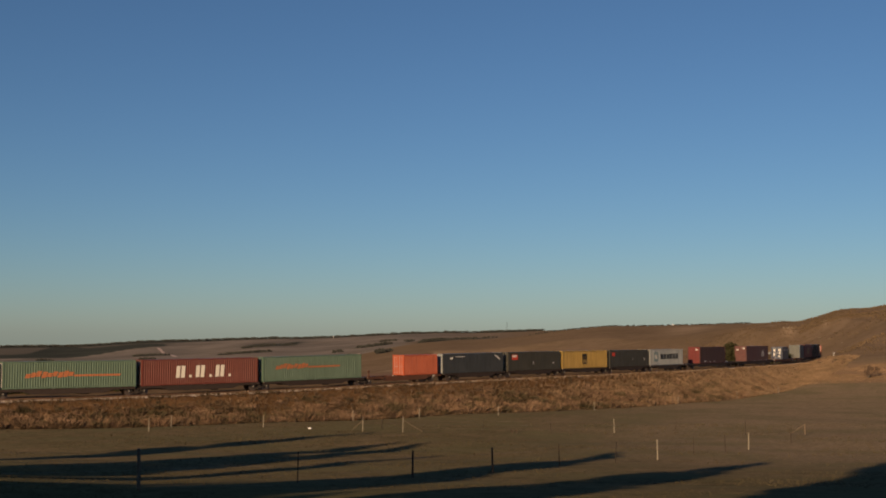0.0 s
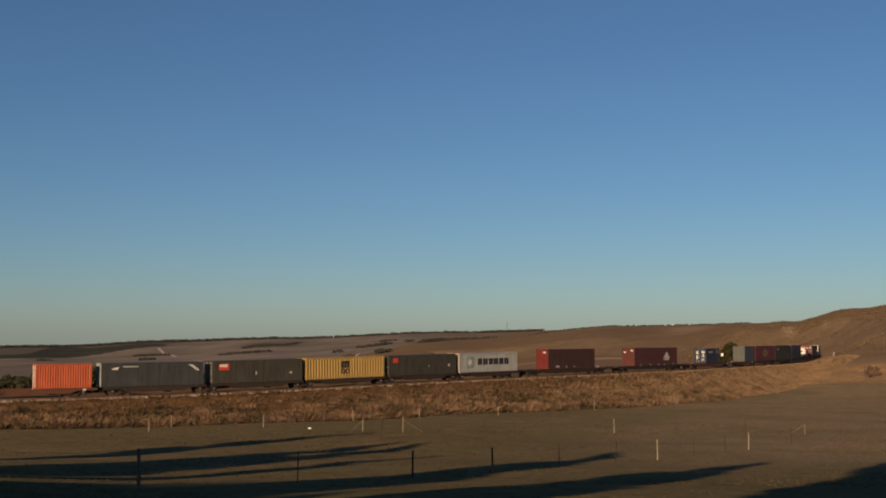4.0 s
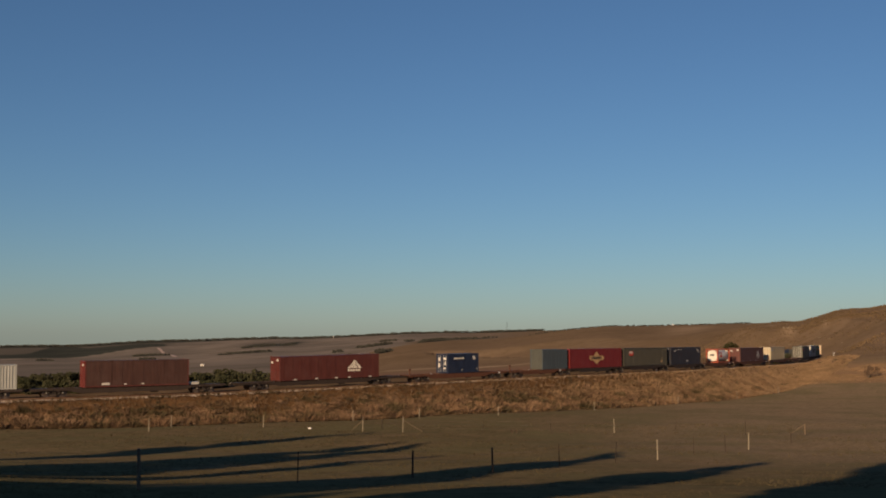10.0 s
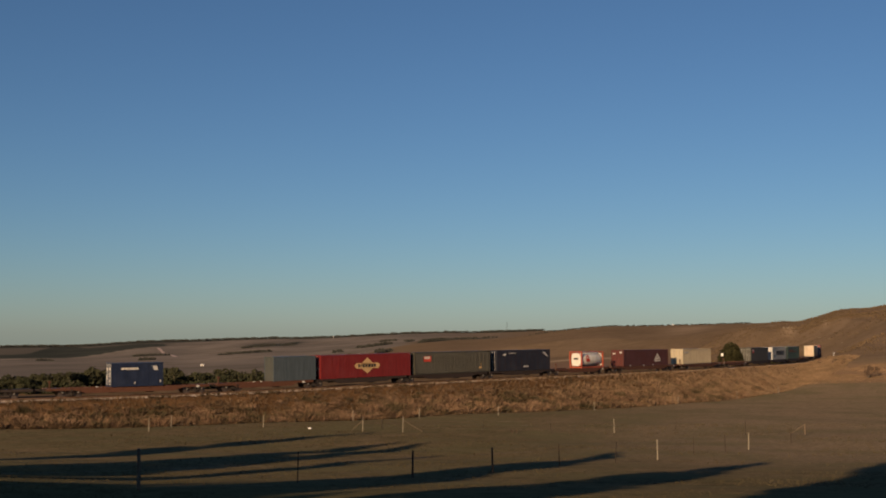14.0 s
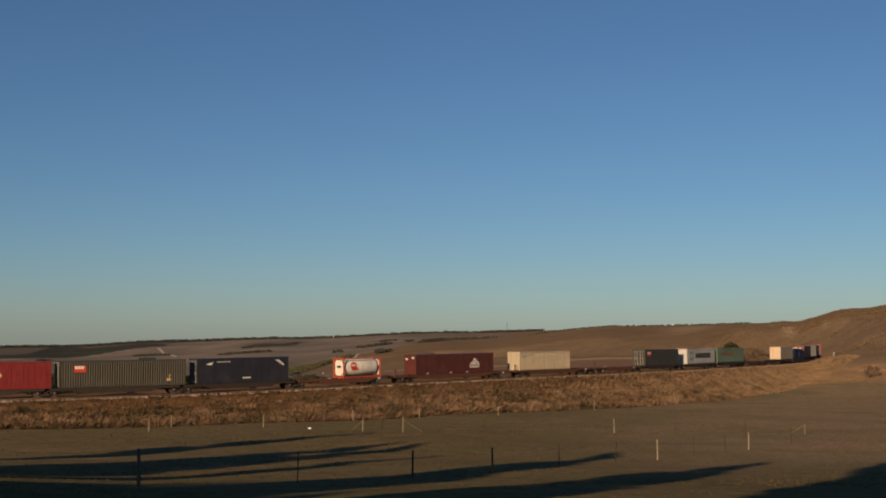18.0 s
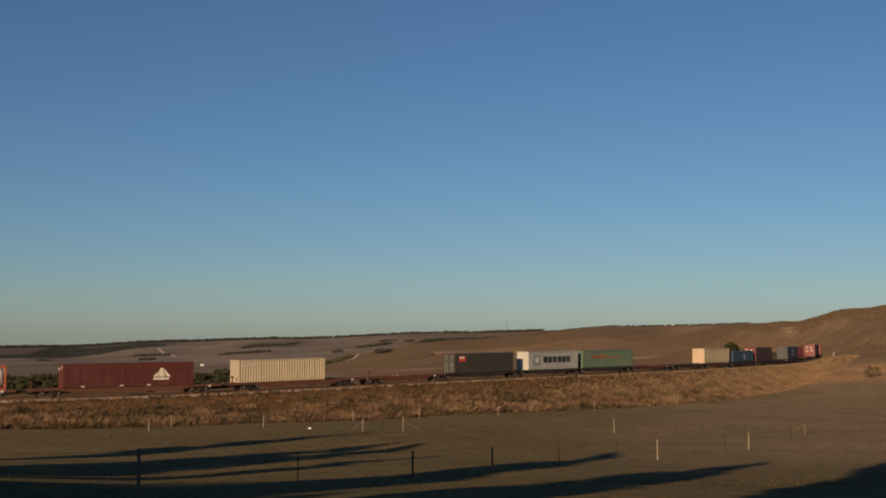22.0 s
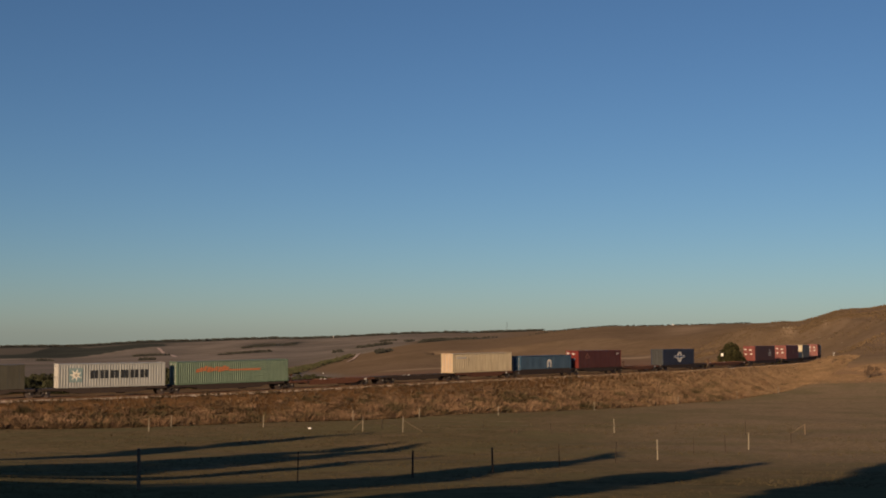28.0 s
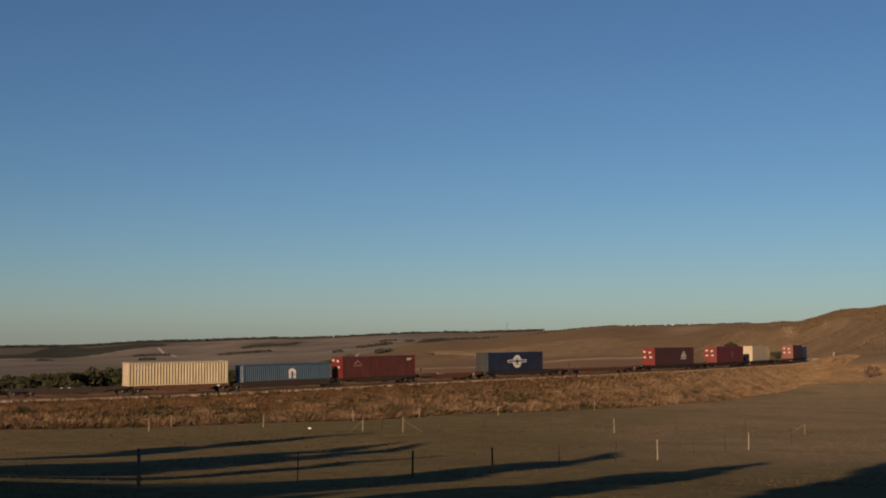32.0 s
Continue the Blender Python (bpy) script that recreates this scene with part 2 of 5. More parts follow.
def rail_z(s):
    """Height of the rails: a slight hump, then falling away into the valley."""
    s = np.asarray(s, float)
    at, up = [-60, -9, 12, 33, 62, 118, 200, 245, 300, 340, 400, 600], [-0.27, -0.18, 0.15, 0.42, 0.48, 0.33, 0.0, -0.2, -2.0, -5.0, -12.0, -14.0]
    return sum(np.interp(s + o, at, up) for o in (-12, -6, 0, 6, 12)) / 5


def on_track(s, n=0.0, z=0.0):
    """The point n metres to the camera's side of the line."""
    x, y, h = np.interp(s, TS, TX), np.interp(s, TS, TY), np.interp(s, TS, TH)
    return Vector((float(x + n * np.sin(h)), float(y - n * np.cos(h)), float(rail_z(s) + z)))


def gone(t):
    """How far the train has gone at t seconds."""
    w = (t - 16) / 16
    return 12.0373 * t - 1.815 * (w * w - 1) - 0.214 * (w ** 3 - w) + 0.751 * (w ** 4 - w * w)


# ---- ground ----
COLS = np.array([-200.0, 100, 300, 500, 800, 1100, 1400, 1500, 1700])
DIST = np.log(np.array([170.0, 250, 335, 450, 650, 1200, 2000, 3000, 4000, 4700]))
RELIEF = np.array([
    [-4.5, -4.5, -4.5, -4.2, -3.8, -3.2, -2.6, -2.2, -1.0],
    [-6.0, -6.0, -6.0, -5.5, -4.8, -3.6, -1.8, -0.8, 1.0],
    [-8.4, -8.4, -8.4, -7.7, -5.9, -3.5, 0.4, 1.3, 2.6],
    [-11., -11., -11., -10., -7.0, -3.4, 3.0, 8.0, 12.],
    [-15., -15., -15., -14., -9.0, -2.5, 11.6, 17.9, 24.],
    [-24., -24., -23., -20., -1.5, 13.1, 15.6, 20., 25.],
    [-35., -34., -29., -21., -4.0, 4.0, 8.0, 12., 20.],
    [-55., -51., -39., -22., -3.0, 8.0, 15., 15., 20.],
    [-37., -33., -19., -10., 7.0, 21., 28., 30., 30.],
    [-45., -40., -25., -16., -2.0, 5.0, 10., 10., 10.]])


def smooth(u):
    u = np.clip(u, 0, 1)
    return u * u * (3 - 2 * u)


def relief(x, y):
    """The country beyond the line: valley, fields, hill and far ridge."""
    r = np.log(np.maximum(np.hypot(x, y / NEAR), 170))
    col = np.clip(784 + REACH * x / np.maximum(y, 1e-3), -200, 1700)
    i = np.clip(np.searchsorted(DIST, r) - 1, 0, len(DIST) - 2)
    j = np.clip(np.searchsorted(COLS, col) - 1, 0, len(COLS) - 2)
    u, v = np.clip((r - DIST[i]) / (DIST[i + 1] - DIST[i]), 0, 1), smooth((col - COLS[j]) / (COLS[j + 1] - COLS[j]))
    return 0.45 + (RELIEF[i, j] * (1 - v) + RELIEF[i, j + 1] * v) * (1 - u) + (RELIEF[i + 1, j] * (1 - v) + RELIEF[i + 1, j + 1] * v) * u


def paddock(x, y):
    y = y / NEAR
    far = -4.9 + 11.75 * np.exp(-np.maximum(y, 40) / 70)
    near = 1.74 + 0.075 * np.maximum(40 - np.maximum(y, -10), 0)
    return np.where(y > 40, far, near) + 0.45


def beside(x, y):
    """Distance along the line and to its camera side, for many points."""
    s, n = np.zeros(len(x)), np.zeros(len(x))
    px, py, ps, ph = TX[::2], TY[::2], TS[::2], TH[::2]
    for a in range(0, len(x), 20000):
        xx, yy = x[a:a + 20000], y[a:a + 20000]
        k = np.argmin((xx[:, None] - px) ** 2 + (yy[:, None] - py) ** 2, axis=1)
        dx, dy = xx - px[k], yy - py[k]
        s[a:a + 20000] = ps[k] + dx * np.cos(ph[k]) + dy * np.sin(ph[k])
        n[a:a + 20000] = dx * np.sin(ph[k]) - dy * np.cos(ph[k])
    return s, n


def wavy(x, y, size, seed=0.0):
    """Cheap smooth unevenness, about -1 to 1."""
    a = np.sin(x / size + 1.3 * np.sin(y / size * 0.7 + seed) + seed) + np.sin(y / size * 1.1 + 1.7 * np.sin(x / size * 0.6 + 2 * seed))
    return a / 2


def ground_at(x, y):
    """Height of the ground, and the place along and beside the line."""
    x, y = np.asarray(x, float), np.asarray(y, float)
    s, n = beside(x, y)
    r = np.hypot(x, y / NEAR)
    away = np.where((y > 0), relief(x, y), 5.45)
    mine = paddock(x, y)
    past = np.maximum(np.maximum(s - TS[-1], TS[0] - s), 0)
    w = np.where(n > 0, smooth((r - 205) / 130), smooth((past - n - 2) / 20)) * (y > 20)
    base = mine * (1 - w) + away * w
    base = base + 0.10 * wavy(x, y, 5.0) + 0.22 * wavy(x, y, 19.0, 1.0) + np.clip(r / 400 - 0.5, 0, 6) * 0.12 * wavy(x, y, 120.0, 2.0)
    form = rail_z(s) - 0.45
    d = np.abs(n) + past
    low = form - np.maximum(d - np.where(n > 0, 3.2, 3.2 + 20 * smooth((260 - s) / 40)), 0) * 0.37 + 0.12 * wavy(x, y, 1.9, 3.0) * smooth((d - 4) / 3)
    high = form + np.maximum(d - 4.2, 0) * np.where(n > 0, 0.5 - 0.3 * smooth((s - 395) / 80), 0.9)
    z = np.clip(base, low, np.maximum(high, low))
    # a low grassy brow at the head of the bank
    z = z + 0.38 * np.exp(-((n - 3.6) / 0.75) ** 2) * smooth((185 - s) / 60) * (s > -430)
    # the near paddock lifts a little to one side; the hillside is lumpy
    z = z + 0.24 * np.clip((250 - 784 - REACH * x / np.maximum(y, 20)) / 250, 0, 1.5) * smooth((88 - y) / 25) * smooth((y - 20) / 15)
    lump = smooth((r - 330) / 60) * smooth((1100 - r) / 300) * smooth((np.abs(n) + past - 8) / 10) * (y > 0)
    z = z + lump * (0.25 * wavy(x, y, 2.3, 5.0) + 0.35 * wavy(x, y, 6.1, 6.0) + 0.4 * wavy(x, y, 17.0, 7.0)) * (0.35 + 0.65 * smooth((784 + REACH * x / np.maximum(y, 1) - 1180) / 150))
    return z + 1.35 * np.exp(-((n - 5.6) / 1.7) ** 2) * smooth((s - 150) / 70) * smooth((264 - s) / 34), s, n


def build_ground():
    az = np.concatenate([np.arange(-24.5, 24.51, 0.1), np.arange(28, 335, 4.0)])
    rr = [1.0]
    while rr[-1] < 4800:
        r = rr[-1]
        rr.append(r + (max(0.6, r * 0.05) if r < 36 else 1.3 if r < 110 else 1.0 if r < 215 else 1.6 if r < 345 else r * 0.012 if r < 1500 else r * 0.02))
    rr = np.array(rr)
    A, R = np.meshgrid(np.radians(az), rr)
    x, y = (R * np.sin(A)).ravel(), (R * np.cos(A)).ravel()
    z, s, n = ground_at(x, y)
    nc, nr = len(az), len(rr)
    verts = np.column_stack([x, y, z])
    verts = np.vstack([verts, [[0, 0, z[:nc].mean()]]])
    i, j = np.meshgrid(np.arange(nr - 1), np.arange(nc), indexing="ij")
    a, b = (i * nc + j).ravel(), (i * nc + (j + 1) % nc).ravel()
    faces = np.column_stack([a, b, b + nc, a + nc])[:, ::-1].tolist()
    c = len(verts) - 1
    faces += [(c, k, (k + 1) % nc) for k in range(nc)]
    me = mesh_of("ground", verts, faces, M_GROUND, True)
    col = 784 + REACH * x / np.maximum(y, 1e-3)
    r = np.hypot(x, y / NEAR)
    dry = smooth((14.6 + 1.2 * wavy(x, y, 6.0) - n) / 2.0) * smooth((n + 34) / 8) * smooth((212 - s) / 60) * (s > -430)
    dry = dry * (1 - smooth((r - 306) / 14) * smooth((col - 1440) / 20))
    dry = np.maximum(dry, smooth((r - 264 - 2 * wavy(x, y, 5.0)) / 5) * smooth((312 + 4 * wavy(x, y, 8.0) - r) / 8) * smooth((col - 1380) / 60))
    hill = smooth((r - 262) / 80) * (y > 0)
    edge = 1250 + 350 * smooth((col - 300) / 500)
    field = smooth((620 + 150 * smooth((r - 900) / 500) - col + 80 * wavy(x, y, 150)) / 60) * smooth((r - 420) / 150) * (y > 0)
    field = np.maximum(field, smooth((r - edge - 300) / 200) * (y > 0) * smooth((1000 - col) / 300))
    # the far scarp: scrub along its foot and up its gullies, bare slopes above, trees on the crest
    foot = 3060 + 430 * smooth((col - 110) / 190) + 25 * wavy(x, y, 90)
    tall = 400 + 620 * np.exp(-((col - 98 - 0.03 * (r - 3300)) / 30) ** 2) + 130 * smooth((col - 110) / 60) * smooth((300 - col) / 60) + 150 * wavy(x, y, 140, 3.0)
    wood_and_shade = smooth((r - foot) / 50) * smooth((foot + tall - r) / 300) * smooth((300 - col) / 14) * (y > 0)
    hazy_heath = smooth((r - foot) / 60) * smooth((330 - col) / 50) * (y > 0)
    wood_and_shade = np.maximum(wood_and_shade, 0.85 * smooth((r - 3880) / 50) * (y > 0))

    def blot(c, rc, wc, wr, lean=0.0):
        return np.exp(-((col - c - lean * (r - rc)) / wc) ** 2 - ((r - rc) / wr) ** 2) * (y > 0)

    # dark far-off patches; the gully at column 815 has its shade coloured in
    for c, rc, wc, wr, lean in ((475, 3080, 46, 190, 0.0), (515, 3200, 16, 260, 0.05), (440, 2000, 46, 60, 0.0), (660, 1760, 32, 70, 0.0), (690, 2700, 20, 120, 0.05), (770, 1650, 26, 260, 0.06), (815, 2300, 46, 260, 0.05), (267, 2370, 34, 50, 0.0)):
        wood_and_shade = np.maximum(wood_and_shade, 0.8 * blot(c, rc, wc, wr, lean))
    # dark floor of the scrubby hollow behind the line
    wood_and_shade = np.maximum(wood_and_shade, 0.75 * smooth((-n - 17) / 5) * smooth((430 - r) / 60) * smooth((575 - col + 20 * wavy(x, y, 9.0)) / 40) * (y > 0) * (s > -430))
    lane = smooth((-n - 3) / 1.0) * smooth((21 + 2 * wavy(x, y, 9.0) + n) / 2.5) * smooth((255 - s) / 25) * (s > -430)
    # bare pinkish stubble between the line and the hill, with a pale headland along its far side
    pink = smooth((-n - 20) / 3) * smooth((505 - 0.09 * (col - 900) + 6 * wavy(x, y, 30) - r) / 12) * smooth((col - 530) / 60) * smooth((1240 - col) / 60)
    pale = np.exp(-((r - 524 + 0.09 * (col - 900) - 5 * wavy(x, y, 26)) / 15) ** 2) * smooth((col - 640) / 90) * smooth((1190 - col) / 50) * (y > 0)
    pale = np.maximum(pale, blot(1216, 960, 42, 120, 0.0) * (0.75 + 0.25 * wavy(x, y, 14)))
    pale = np.maximum(pale, blot(1396, 558, 11, 13, -0.35) + 0.8 * blot(1460, 535, 6, 7) + 0.5 * blot(1535, 430, 20, 14))
    right_pale = 0.85 * smooth((784 + REACH * x / np.maximum(y, 28) - 850) / 500) * smooth((y - 45) / 40)
    lush = smooth((74 - y + 8 * wavy(x, y, 9.0, 2.0) - 0.035 * np.clip(784 + REACH * x / np.maximum(y, 28), -400, 1700)) / 34) * 0.85
    for name, val in (("sunlit_tone", smooth((s - 50) / 100) * 0.9), ("hazy_heath", hazy_heath), ("pink", pink), ("pale", pale), ("right_pale", right_pale), ("lush", lush), ("lane", lane), ("dry", dry), ("hill", hill), ("field", field), ("wood_and_shade", wood_and_shade)):
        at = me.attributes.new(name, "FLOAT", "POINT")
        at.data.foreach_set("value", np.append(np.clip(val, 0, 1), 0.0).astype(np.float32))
    return tagged(new("ground", me), "brown pasture and dry grass running to distant fields", "ground", kind="structure")


build_ground()


def gz(x, y):
    return float(ground_at(np.array([x]), np.array([y]))[0][0])


# ---- the line: ballast, sleepers, rails ----
def sweep(name, profile, s0, s1, step, material, closed=True):
    ss = np.arange(s0, s1 + 0.01, step)
    verts, faces, k = [], [], len(profile)
    for s in ss:
        verts += [on_track(s, n, z) for n, z in profile]
    for i in range(len(ss) - 1):
        for j in range(k if closed else k - 1):
            a, b = i * k + j, i * k + (j + 1) % k
            faces.append((a, b, b + k, a + k))
    return mesh_of(name, verts, faces, material)


railway = tagged(new("railway_track"), "single railway track on pale stone ballast along an embankment", "railway track", kind="structure")
part("ballast_bed", sweep("ballast_bed", [(2.75, -0.62), (1.9, -0.19), (-1.9, -0.19), (-2.75, -0.62)], -425, 640, 4, M_BALLAST, False), None, railway, "pale crushed-stone ballast")
for side in (0.7175, -0.7175):
    part("rail", sweep("rail", [(side + 0.07, -0.16), (side + 0.03, -0.13), (side + 0.036, 0), (side - 0.036, 0), (side - 0.03, -0.13), (side - 0.07, -0.16)], -425, 640, 4, M_RAIL), None, railway)


def build_sleepers():
    verts, faces = [], []
    for s in np.arange(-420, 635, 0.68):
        b = len(verts)
        for ds in (-0.12, 0.12):
            for n in (-1.25, 1.25):
                for z in (-0.30, -0.155):
                    verts.append(on_track(s + ds, n, z))
        faces += [(b + 1, b + 3, b + 7, b + 5), (b, b + 1, b + 5, b + 4), (b + 2, b + 6, b + 7, b + 3), (b, b + 2, b + 3, b + 1), (b + 4, b + 5, b + 7, b + 6)]
    return tagged(part("sleepers", mesh_of("sleepers", verts, faces, M_SLEEPER), None, railway), kind="stuff")


build_sleepers()


# ---- the train ----
WIDE = 2.44
SHARED = {}


def once(key, make):
    """A mesh built once and then shared by alike parts."""
    if key not in SHARED:
        SHARED[key] = make()
    return SHARED[key]


def to_mesh(name, bm, material):
    me = bpy.data.meshes.new(name)
    bm.to_mesh(me)
    bm.free()
    me.materials.append(material)
    return me


def ribbed(length, height, pitch, depth, material, name):
    """A trapezoid-ribbed sheet in the x-z plane, outer face towards +y, with a thin back."""
    count = max(4, round(length / pitch))
    pitch = length / count
    prof = []
    for i in range(count):
        x = -length / 2 + i * pitch
        prof += [(x + pitch * 0.02, 0.0), (x + pitch * 0.30, 0.0), (x + pitch * 0.46, -depth), (x + pitch * 0.84, -depth)]
    prof.append((length / 2, 0.0))
    verts, faces = [], []
    for x, y in prof:
        verts += [(x, y, 0), (x, y, height)]
    for i in range(len(prof) - 1):
        a = 2 * i
        faces.append((a + 2, a, a + 1, a + 3))
    b = len(verts)
    verts += [(-length / 2, -depth - 0.03, 0), (length / 2, -depth - 0.03, 0), (length / 2, -depth - 0.03, height), (-length / 2, -depth - 0.03, height)]
    faces.append((b, b + 1, b + 2, b + 3))
    return mesh_of(name, verts, faces, material)


def mark(name, polys, material, parent, y, label=""):
    """Flat painted shapes on the camera's side. polys: outlines (across to the viewer's right, up)."""
    if name == "painted_letters":
        for poly in polys:
            mark("painted_letter", [poly], material, parent, y)
        return
    verts, faces = [], []
    for poly in polys:
        b = len(verts)
        verts += [(-u, y, v) for u, v in poly]
        faces.append(tuple(range(b, b + len(poly))))
    return part(name, mesh_of(name, verts, faces, material), None, parent, label)


def bar(u, v, w, h, lean=0.0):
    return [(u, v), (u + w, v), (u + w + lean * h, v + h), (u + lean * h, v + h)]


def ring(u, v, r1, r2, seg=20, sx=1.0, sy=1.0):
    out = []
    for i in range(seg):
        a, b = 2 * math.pi * i / seg, 2 * math.pi * (i + 1) / seg
        out.append([(u + r * math.cos(k) * sx, v + r * math.sin(k) * sy) for r, k in ((r1, a), (r2, a), (r2, b), (r1, b))])
    return out


def disc(u, v, r, seg=16):
    return [[(u + r * math.cos(2 * math.pi * i / seg), v + r * math.sin(2 * math.pi * i / seg)) for i in range(seg)]]


def word(u, v, widths, h, gap, lean=0.0):
    """A painted word as a row of plain bars of its size."""
    out = []
    for w in widths:
        out.append(bar(u, v, w, h, lean))
        u += w + gap
    return out


def container(label, length, high, body, ribs=True, pitch=0.278, doors=True, ends=None, bars=None, posts=None, plates=(), sills=None):
    """A steel freight container; its base centre is its origin, +x leads, +y faces the field."""
    ends = ends or body
    posts = posts or body
    c = new("shipping_container")
    tagged(c, label, "shipping container", "containers on the freight train")
    k = (round(length, 2), round(high, 2))
    fz, h = 0.16, high - 0.28
    inner = length - 0.30
    for side in (1, -1):
        if ribs:
            me = once(("side", k, pitch, body.name), lambda: ribbed(inner, h, pitch, 0.045 if pitch < 0.35 else 0.06, body, "side_panel"))
        else:
            me = once(("flat", k, body.name), lambda: to_mesh("side_panel", boxes((0, -0.03, h / 2, inner, 0.05, h)), body))
        p = part("side_panel", me, None, c)
        p.matrix_basis = pose(0, side * (WIDE / 2 - 0.018), fz, 0, 0, 0 if side > 0 else 180)
    if not ribs:
        for i in range(int(inner // 1.3) + 1):
            p = part("buckle_strap", once(("strap", k), lambda: to_mesh("buckle_strap", boxes((0, 0, h / 2, 0.035, 0.004, h)), body)), None, c)
            p.matrix_basis = pose(-inner / 2 + 0.4 + i * (inner - 0.8) / max(1, int(inner // 1.3)), WIDE / 2 - 0.004, fz)
    for sx in (1, -1):
        for sy in (1, -1):
            p = part("corner_post", once(("post", k, posts.name), lambda: to_mesh("corner_post", boxes((0, 0, high / 2, 0.15, 0.15, high - 0.24), (0, 0, 0.06, 0.18, 0.165, 0.118), (0, 0, high - 0.06, 0.18, 0.165, 0.118)), posts)), None, c)
            p.matrix_basis = pose(sx * (length / 2 - 0.09), sy * (WIDE / 2 - 0.0825), 0)
    for sy in (1, -1):
        p = part("bottom_rail", once(("brail", k, (sills or body).name), lambda: to_mesh("bottom_rail", boxes((0, 0, 0.09, length - 0.36, 0.09, 0.15)), sills or body)), None, c)
        p.matrix_basis = pose(0, sy * (WIDE / 2 - 0.05), 0)
        p = part("top_rail", once(("trail", k, body.name), lambda: to_mesh("top_rail", boxes((0, 0, 0, length - 0.36, 0.08, 0.10)), body)), None, c)
        p.matrix_basis = pose(0, sy * (WIDE / 2 - 0.045), high - 0.075)
    p = part("roof", once(("roof", k, body.name), lambda: to_mesh("roof", boxes((0, 0, high - 0.05, length - 0.2, WIDE - 0.2, 0.04)), body)), None, c)
    part("floor", once(("floor", k), lambda: to_mesh("floor", boxes((0, 0, 0.13, length - 0.2, WIDE - 0.2, 0.06)), M_STEEL)), None, c)
    for sx in (1, -1):
        w = WIDE - 0.33
        if sx > 0 and doors:
            for sy in (1, -1):
                d = part("door", once(("door", k, ends.name), lambda: to_mesh("door", boxes((0, 0, high / 2, 0.05, w / 2 - 0.015, high - 0.26), (0.012, 0, high * 0.36, 0.05, w / 2 - 0.2, high * 0.22), (0.012, 0, high * 0.66, 0.05, w / 2 - 0.2, high * 0.22)), ends)), None, c)
                d.matrix_basis = pose(length / 2 - 0.05, sy * w / 4, 0)
                for o in (-0.22, 0.24):
                    def lock():
                        bm = bmesh.new()
                        rod(bm, (0, 0, 0.15), (0, 0, high - 0.15), 0.024, seg=6)
                        for z in (0.3, high * 0.45, high - 0.35):
                            box(bm, -0.01, 0, z, 0.06, 0.11, 0.09)
                        box(bm, 0.02, 0.12, high * 0.42, 0.025, 0.32, 0.04)
                        return to_mesh("lock_rod", bm, bars or M_GALV)
                    r = part("lock_rod", once(("lock", k, (bars or M_GALV).name), lock), None, d)
                    r.matrix_basis = pose(0.07, o, 0)
        else:
            me = once(("end", k, ends.name), lambda: ribbed(w, h, 0.26, 0.045, ends, "end_wall"))
            p = part("end_wall", me, None, c)
            p.matrix_basis = pose(sx * (length / 2 - 0.03), 0, fz, 0, 0, -90 * sx)
        for z, hh in ((0.08, 0.13), (high - 0.06, 0.1)):
            p = part("end_rail", once(("erail", hh, ends.name), lambda: to_mesh("end_rail", boxes((0, 0, 0, 0.1, w, hh)), ends)), None, c)
            p.matrix_basis = pose(sx * (length / 2 - 0.08), 0, z)
    for y, z in plates:
        p = part("door_plate", once("plate", lambda: to_mesh("door_plate", boxes((0, 0, 0, 0.03, 0.46, 0.26), bevel=0.008), M_GREY_INK)), None, c, "white plate on the door")
        p.matrix_basis = pose(length / 2 + 0.06, y, z)
    return c


